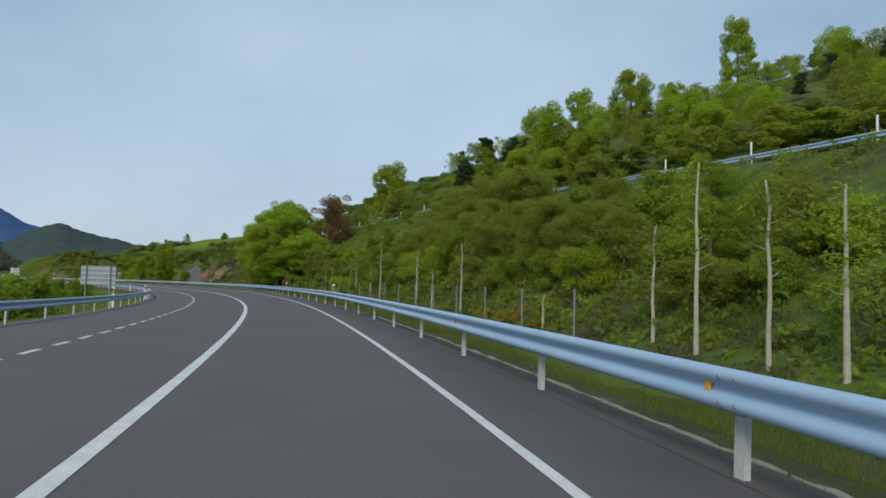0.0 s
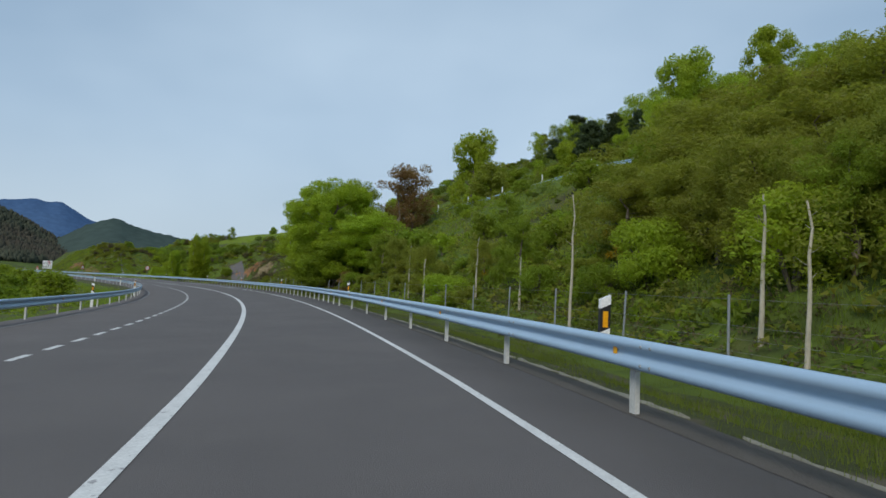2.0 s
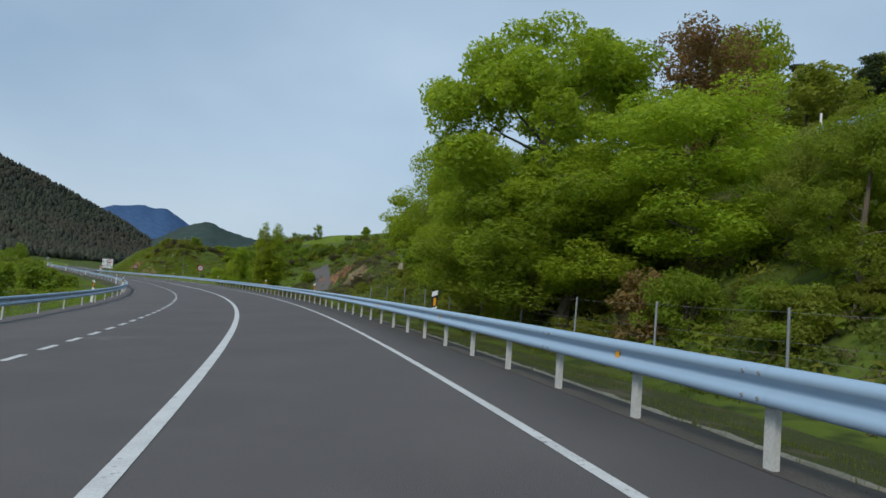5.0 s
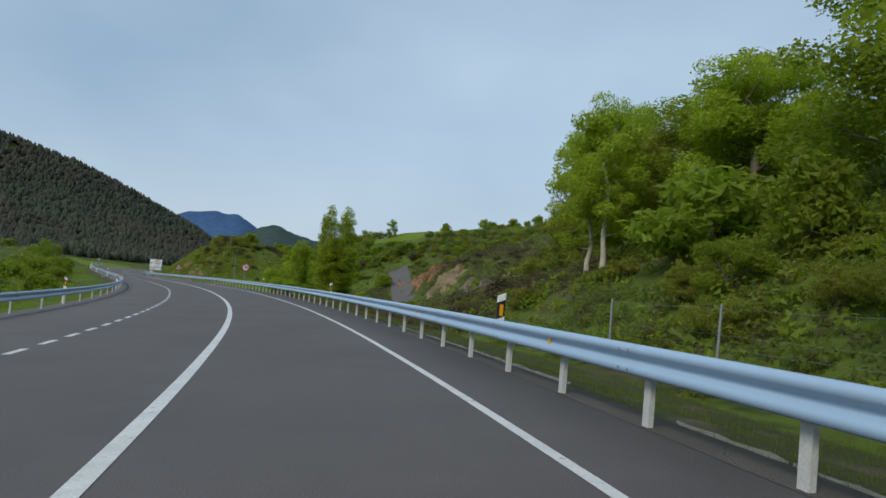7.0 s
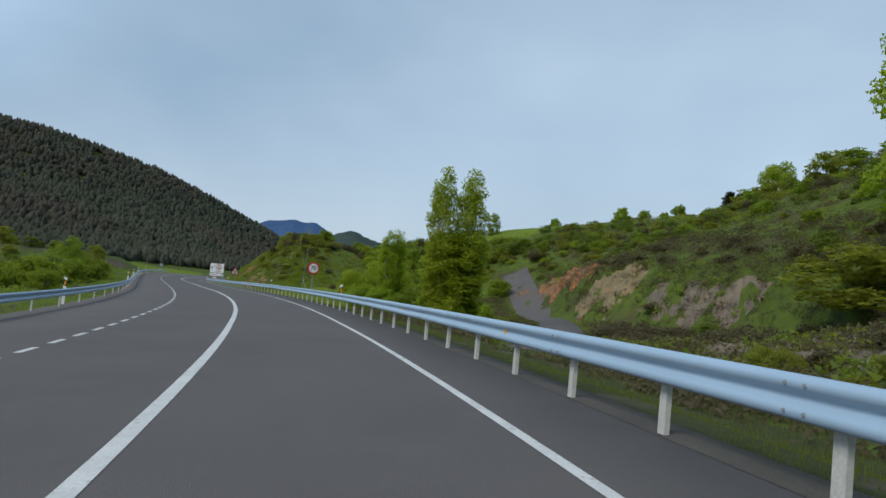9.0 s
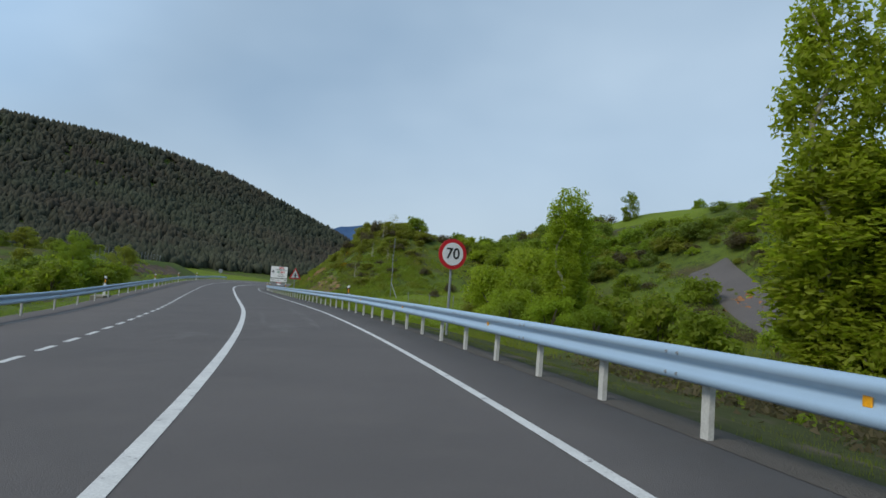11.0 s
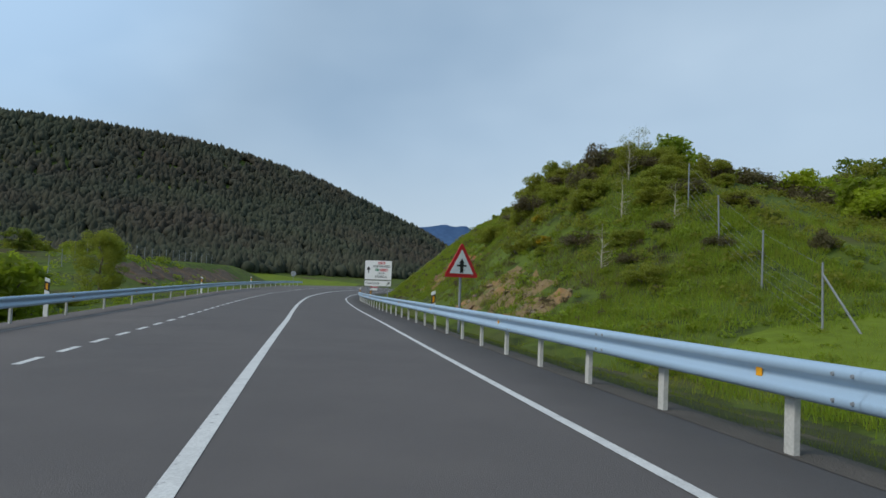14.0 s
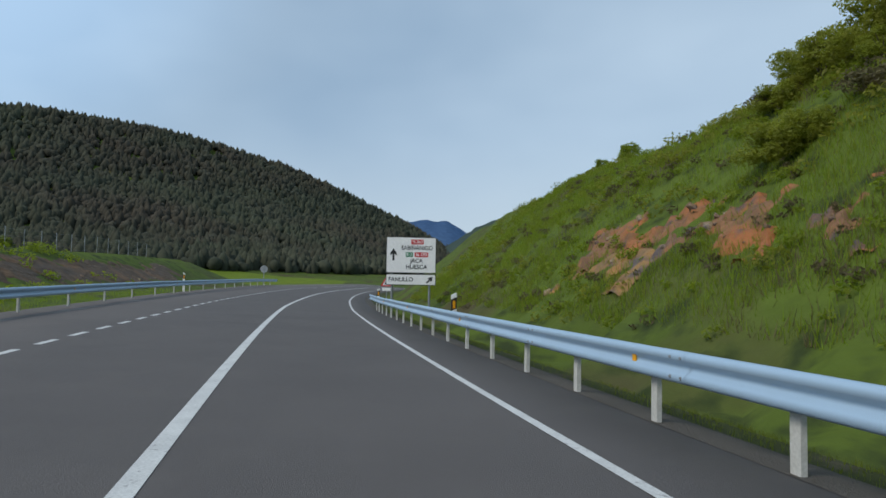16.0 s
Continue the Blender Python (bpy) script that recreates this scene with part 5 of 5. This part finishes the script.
for n in range(90):
    s, u = rng.uniform(212, 262), 30 + 17 * rng.random()
    k = rng.uniform(0.5, 1.1)
    plant(weighted(KINDS[:4] + [(BROWN, 1.5)]), s, u, k * 0.9, k * 1.15, group="bushes round the meadow")
for n in range(90):
    s, u = (rng.uniform(244, 266), rng.uniform(13.5, 32)) if n % 2 else (rng.uniform(246, 262), rng.uniform(11.5, 21))
    k = rng.uniform(0.4, 0.85)
    plant(weighted([(BUSH, 0.5), (BUSH2, 4), (BROWN, 2), (BUSH3, 2)]), s, u, k, k * 1.2, group="bushes on the knoll")
for s, u, k in ((283, 18.5, 0.5), (286, 18.0, 0.35), (262, 17.5, 1.3), (259, 16.0, 1.1), (265.5, 16.6, 1.0), (263.8, 15.6, 1.1), (261.0, 15.4, 1.2)):
    plant(BUSH, s, u, k, group="bushes on the knoll")
for n in range(9):
    k = rng.uniform(0.5, 0.9)
    plant(weighted([(BUSH4, 2), (BUSH, 2)]), rng.uniform(190, 208), rng.uniform(16, 22), k, k * 1.1, group="bushes below the road")
plant(BUSH3, 258.8, 55.6, 1.5, 1.1, group="trees round the meadow")
plant(ASHN, 258.3, 56, 0.52, 0.42, sink=0.5, group="trees round the meadow")
for s, u, k in ((229.9, 16.9, 0.5), (231.5, 19.0, 0.5), (236.0, 17.5, 0.45), (249.0, 13.9, 0.8), (250.5, 15.3, 0.9), (227.0, 22.0, 0.5)):
    plant(BROWN, s, u, k * 1.3, k * 0.8, group="withered bushes on the knoll")
for proto, s, u, k in ((PINE, 240, 101, 1.0), (PINE, 243, 104, 0.9), (PINE, 236, 100, 0.9), (OAK2, 238, 112, 1.2), (ASH2, 233, 99, 1.1), (ASH, 228, 96, 1.2), (ASH2, 221, 92, 1.1), (ASH3, 215, 90, 1.1), (ASH2, 208, 88, 1.1), (BUSH3, 243, 96, 1.4), (BUSH2, 247, 94, 1.2), (BUSH, 236, 92, 1.3), (ASH2, 226, 104, 1.2), (ASH3, 219, 101, 1.2), (ASH, 212, 99, 1.1), (ASH3, 232, 108, 1.2), (BUSH4, 265, 93, 1.5), (BUSH, 263, 96, 1.3), (BUSH, 268, 92, 1.0), (BUSH, 246, 78, 1.1), (BUSH2, 249, 80, 0.9)):
    plant(proto, s, u, k * 0.8, k * 0.9, group="trees on the skyline behind")
for n in range(54):
    s, u = rng.uniform(230, 256), rng.uniform(26, 40)
    k = rng.uniform(0.6, 1.15)
    plant(weighted([(BUSH, 2), (BUSH2, 3), (BROWN, 2), (BUSH4, 1)]), s, u, k, k * 1.25, group="hedge behind the knoll")
for s, u, k in ((240.3, 11.0, 0.75), (243.5, 13.4, 1.0), (246.5, 15.2, 1.1), (249.0, 17.0, 1.0), (241.0, 14.6, 0.8), (247.5, 12.8, 0.8)):
    plant(TWIG, s, u, k, k, group="bare trees on the knoll")
for n in range(30):
    s, u, k = rng.uniform(236, 250), rng.uniform(10.0, 22.0), rng.uniform(0.3, 0.6)
    plant(weighted([(BUSH2, 3), (BROWN, 2), (BUSH3, 2)]), s, u, k, k * 1.3, group="bushes on the knoll")
plant(BUSH4, 222, 60, 1.2, 1.2, group="trees round the meadow")
for s, u, k in ((272, 78, 1.0), (276, 80, 0.8), (246, 84, 1.0), (238, 86, 1.1), (241, 85, 0.7)):
    plant(BUSH, s, u, k * 1.2, k, group="trees round the meadow")
# left of the road
LEFT_KINDS = [(BUSH, 2.4), (BUSH2, 2.6), (BUSH4, 1.2), (BUSH3, 3)]
for n in range(170):
    s = rng.uniform(5, 262) if n < 110 else rng.uniform(205, 262)
    u = -rng.uniform(13.5, 32)
    k = rng.uniform(0.6, 1.25) * (0.85 if s > 190 else 1.0)
    plant(weighted(LEFT_KINDS), s, u, k, k * 1.2, group="bushes left of the road")
for n in range(48):
    s, u, k = rng.uniform(215, 263), -rng.uniform(13.6, 21.0), rng.uniform(0.85, 1.4)
    plant(weighted([(BUSH, 2), (BUSH2, 2), (BUSH3, 2.5), (BUSH4, 0.7)]), s, u, k, k * 1.15, group="bushes left of the road")
for proto, s, u, k, w in ((ASHN, 243.5, -16.8, 0.62, 0.55), (ASHO, 266.0, -15.6, 0.52, 0.5), (ASHN, 247.5, -18.6, 0.5, 0.5), (ASH3, 236.5, -18.0, 0.6, 0.7)):
    plant(proto, s, u, k, w, group="small trees left of the road")
for n in range(16):
    s, u, k = 229 + 2.2 * n, -15.2 - (n * 5 % 7) * 0.5, 1.25 + (n * 3 % 5) * 0.09
    plant((BUSH, BUSH3, BUSH2, BUSH3)[n % 4], s, u, k, k * 1.1, group="bushes left of the road")
places = []
for n in range(90):
    k = rng.uniform(0.8, 1.5)
    places.append((weighted(LEFT_KINDS), rng.uniform(150, 345), -rng.uniform(34, 75), k, k * 1.2))
scrub_cover(places, "green bushes on the low ground across the road")
for n in range(44):
    k = rng.uniform(0.34, 0.5)
    plant(weighted([(ASH, 2), (ASH2, 2.4), (ASH3, 1.6), (POPLAR, 0.3)]), rng.uniform(205, 325), -rng.uniform(24, 58), k, k * 1.25, group="trees left of the road")
for n in range(26):
    k = rng.uniform(0.35, 0.55)
    plant(weighted([(ASH, 2), (THIN, 1), (ASH2, 1), (OAK2, 0.4)]), rng.uniform(150, 285), -rng.uniform(26, 70), k, k * 1.1, group="trees left of the road")


# ---- far woods ----
def conifer_wood():
    """Far woods in one mesh: ragged spires with rounder crowns among them."""
    rs = np.random.RandomState(5)
    vs, fs = [], []
    n = 0
    while n < 25000:
        az, q = rs.uniform(17, 76), rs.uniform(0.42, 1.08)
        far = np.interp(az, CREST_AZ, CREST_D)
        if rs.rand() > 0.25 + q:
            continue
        d = far * q
        x, y = -52.6 - math.sin(radians(az)) * d, 181.9 + math.cos(radians(az)) * d
        vs.append((x, y))
        n += 1
    xy = np.array(vs)
    z = height(xy[:, 0], xy[:, 1])
    keepers = z > 4.0
    xy, z = xy[keepers], z[keepers]
    verts, faces = [], []
    sides = 6
    spire = ((0.04, 0.75), (0.30, 1.0), (0.66, 0.52))
    dome = ((0.12, 0.6), (0.42, 1.0), (0.78, 0.74))
    for (x, y), h0 in zip(xy, z):
        broad = rs.rand() < 0.45
        tall = rs.uniform(2.6, 4.8) if broad else rs.uniform(3.2, 7.0)
        wide = tall * (rs.uniform(0.42, 0.6) if broad else rs.uniform(0.25, 0.38))
        b, tw = len(verts), rs.uniform(0, 1)
        for lo, w in (dome if broad else spire):
            for k in range(sides):
                g = (k + tw) * 2 * math.pi / sides
                r = wide * w * rs.uniform(0.65, 1.25)
                verts.append((x + math.cos(g) * r, y + math.sin(g) * r, h0 - 0.4 + tall * (lo + rs.uniform(-0.06, 0.06))))
        verts.append((x + rs.uniform(-0.2, 0.2), y, h0 - 0.4 + tall))
        for ring in range(2):
            for k in range(sides):
                k2 = (k + 1) % sides
                faces.append((b + ring * sides + k, b + ring * sides + k2, b + (ring + 1) * sides + k2))
                faces.append((b + ring * sides + k, b + (ring + 1) * sides + k2, b + (ring + 1) * sides + k))
        for k in range(sides):
            faces.append((b + 2 * sides + k, b + 2 * sides + (k + 1) % sides, b + 3 * sides))
    ob = new("conifer_wood", mesh_from("conifer_wood", verts, faces, NEEDLE_FAR))
    tagged(ob, "dense dark conifer forest covering the far hill", "forest", kind="stuff")


conifer_wood()


def far_hill(name, cx, cy, azs, els, d, depth, mat, label, rough, turn_noise):
    """A hill beyond the valley: a ridge seen from (cx, cy) with heights by bearing."""
    rs = np.random.RandomState(int(d))
    vs, fs = [], []
    bear = np.linspace(azs[0], azs[-1], 70)
    prof = [(-0.55, 0.0), (-0.35, 0.35), (-0.15, 0.75), (0.0, 1.0), (0.3, 0.6), (0.7, 0.0)]
    for i, b in enumerate(bear):
        h = d * math.tan(radians(float(np.interp(b, azs, els))))
        h *= 1 + rough * (math.sin(b * 3.1) * 0.5 + math.sin(b * 7.7 + turn_noise) * 0.3 + rs.uniform(-0.15, 0.15))
        for f, k in prof:
            r = d + depth * f
            x, y = cx - math.sin(radians(b)) * r, cy + math.cos(radians(b)) * r
            vs.append((x, y, max(-8.0, k * h + rs.uniform(-1, 1) * rough * h - 2 * (k == 0))))
    n = len(prof)
    for i in range(len(bear) - 1):
        for k in range(n - 1):
            fs.append((i * n + k, (i + 1) * n + k, (i + 1) * n + k + 1, i * n + k + 1))
    ob = part(name, (vs, fs), mat)
    ob.data.polygons.foreach_set("use_smooth", [True] * len(fs))
    tagged(ob, label, "mountain", kind="structure")


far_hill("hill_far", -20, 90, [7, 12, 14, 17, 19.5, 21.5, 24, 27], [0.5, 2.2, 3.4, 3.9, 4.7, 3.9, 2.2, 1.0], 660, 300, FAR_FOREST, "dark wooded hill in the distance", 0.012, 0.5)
far_hill("mountain_far", -30, 130, [10, 14, 18, 21, 23, 25.5, 27, 30, 34, 40], [2.0, 3.0, 3.4, 4.0, 5.2, 5.3, 5.0, 3.9, 3.2, 2.0], 2600, 900, HAZE_BLUE, "blue hazy mountain in the distance", 0.01, 1.0)


# ---- undergrowth ----
def undergrowth(name, patches, clumps, leaves, size, mat, label, seed, bump=(0.3, 0.8)):
    """Low leafy cover on the banks, in one mesh."""
    rs = np.random.RandomState(seed)
    cs = []
    for s0, s1, u0, u1, share in patches:
        n = int(clumps * share)
        s, u = rs.uniform(s0, s1, n), rs.uniform(u0, u1, n)
        q = at_road(s, u)
        lane = np.interp(s, LANE_S, LANE_U)
        ok = ~((s > 157) & (s < 235) & (u - lane > -2.6) & (u - lane < 2.6))
        q = q[ok]
        q[:, 2] = height(q[:, 0], q[:, 1]) + 0.12
        cs.append(q)
    c = np.concatenate(cs)
    v, f = leaf_cloud(rs, c, rs.uniform(bump[0], bump[1], len(c)), leaves, size, 0.6)
    ob = new(name, mesh_from(name, v, f, mat))
    tagged(ob, label, "undergrowth", kind="stuff")


BANKS = [(4, 124, 9.2, 17, 0.25), (4, 124, 9.2, 27, 0.3), (118, 166, 8.2, 30, 0.22), (140, 225, 26, 100, 0.38)]
undergrowth("undergrowth_green", BANKS, 1800, 80000, 0.19, LEAF, "low green undergrowth on the hillside", 21)
undergrowth("undergrowth_olive", BANKS, 1500, 66000, 0.18, LEAF_OLIVE, "low olive scrub on the hillside", 22)
undergrowth("undergrowth_dark", BANKS, 1100, 60000, 0.18, LEAF_DARK, "low dark scrub on the hillside", 23)
undergrowth("undergrowth_knoll", [(236, 270, 11, 32, 0.8), (225, 300, 7, 18, 0.2)], 620, 40000, 0.12, LEAF_OLIVE, "olive scrub on the knoll", 24, (0.25, 0.6))
undergrowth("weeds_knoll", [(228, 300, 7, 19, 1.0)], 800, 40000, 0.09, LEAF, "small green weeds and tufts in the grassy slope", 28, (0.12, 0.32))
undergrowth("dead_tufts_knoll", [(236, 285, 7, 16, 1.0)], 260, 13000, 0.08, LEAF_BROWN, "brown withered tufts in the grassy slope", 29, (0.12, 0.3))
undergrowth("undergrowth_brown", [(134, 186, 6.6, 24, 0.6), (160, 214, 26.5, 41, 0.6), (160, 226, 38, 66, 0.3)], 2300, 190000, 0.12, LEAF_BROWN, "low brown scrub below the road and over the rock cut", 27)
undergrowth("undergrowth_fence", [(46, 130, 8.0, 12.0, 1.0)], 1000, 60000, 0.095, LEAF_DARK, "dark low plants behind the wire fence", 30, (0.2, 0.5))
undergrowth("dead_stems_fence", [(6, 130, 8.0, 12.0, 0.6), (134, 170, 6.6, 14, 0.4)], 1100, 60000, 0.085, LEAF_BROWN, "brown dead stems behind the wire fence", 31, (0.2, 0.5))
undergrowth("undergrowth_left", [(0, 300, -26, -12.5, 1.0)], 900, 36000, 0.2, LEAF, "low green undergrowth beyond the far guardrail", 25)
undergrowth("undergrowth_meadow", [(150, 245, 7.5, 16, 0.4), (200, 245, 30, 60, 0.6)], 420, 32000, 0.11, LEAF, "green plants in the meadow", 26, (0.25, 0.6))

# ---- grass ----
def grass_blades(name, patches, density, tall, mat, label, seed):
    """Blades of grass in one mesh over stretches (s0, s1, u0, u1) beside the road."""
    rs = np.random.RandomState(seed)
    pts = []
    for s0, s1, u0, u1 in patches:
        n = int((s1 - s0) * (u1 - u0) * density)
        s, u = rs.uniform(s0, s1, n), rs.uniform(u0, u1, n)
        pts.append(at_road(s, u)[:, :2])
    p = np.concatenate(pts)
    clump = wave(p[:, 0], p[:, 1], 0.9, 2.0) + wave(p[:, 0], p[:, 1], 3.1, 5.0)
    p = p[clump + rs.uniform(-0.6, 0.9, len(p)) > 0]
    s, u = along(p[:, 0], p[:, 1])
    off = (s < 158) | (s > 221) | (np.abs(u - np.interp(s, LANE_S, LANE_U)) > 1.9)
    p, s, u = p[off], s[off], u[off]
    z = height(p[:, 0], p[:, 1])
    tb = np.interp(s, SS, TB)
    strip = (u > 0) & (u < 7.2)
    z = np.where(strip, np.interp(u, [3.85, 4.0, 4.8, 5.8, 7.2], [-0.07, -0.075, -0.16, -0.45, -0.62]) + u * tb, z)
    n = len(p)
    h = tall * rs.uniform(0.4, 1.3, n)
    a = rs.uniform(0, 2 * math.pi, n)
    w = 0.007 + 0.022 * h
    dx, dy = np.cos(a) * w, np.sin(a) * w
    lean = rs.normal(size=(n, 2)) * h[:, None] * 0.35
    v = np.stack([np.stack([p[:, 0] - dx, p[:, 1] - dy, z - 0.05], 1), np.stack([p[:, 0] + dx, p[:, 1] + dy, z - 0.05], 1),
                  np.stack([p[:, 0] + lean[:, 0], p[:, 1] + lean[:, 1], z + h], 1)], 1).reshape(-1, 3)
    ob = new(name, mesh_from(name, v, np.arange(n * 3).reshape(-1, 3), mat))
    tagged(ob, label, "grass", kind="stuff")


grass_blades("grass_verge", [(-5, 295, 4.12, 9.5)], 190, 0.07, LEAF_DARK, "short green roadside grass under and behind the guardrail", 3)
grass_blades("grass_slope", [(236, 296, 6.5, 16.5), (205, 240, 7, 20)], 210, 0.24, LEAF, "long green grass on the roadside slope", 4)
grass_blades("strip_grass", [(0, 52, 4.6, 11.5), (0, 52, 4.6, 11.5)], 120, 0.13, LEAF_DARK, "fresh green grass strip along the fence", 12)
grass_blades("olive_grass", [(225, 300, 6.5, 20), (180, 240, 7, 30)], 40, 0.30, LEAF_OLIVE, "olive grass tufts on the banks", 5)
grass_blades("dry_grass", [(236, 268, 6.5, 15), (268, 290, 7, 9.5), (165, 200, 24, 33), (236, 254, 6.5, 13)], 30, 0.18, LEAF_DRY, "straw-coloured dry grass tufts on the banks", 8)
grass_blades("grass_meadow", [(196, 240, 7, 32), (6, 120, 9, 26)], 30, 0.26, LEAF, "green meadow grass below the road", 6)
grass_blades("grass_bright", [(203, 240, 7.4, 27), (204, 230, 8, 16)], 75, 0.2, LEAF_LIGHT, "fresh yellow-green meadow grass", 10)
grass_blades("straw_tufts", [(237, 257, 6.6, 12.5)], 130, 0.26, LEAF_DRY, "straw-coloured dead grass at the foot of the knoll", 11)
grass_blades("grass_rough", [(140, 232, 24, 60), (60, 100, 14, 27)], 14, 0.34, LEAF_OLIVE, "rough olive grass on the hillside", 9)
grass_blades("grass_far_verge", [(-5, 300, -12.5, -9.0)], 50, 0.2, LEAF, "green grass beyond the far guardrail", 7)
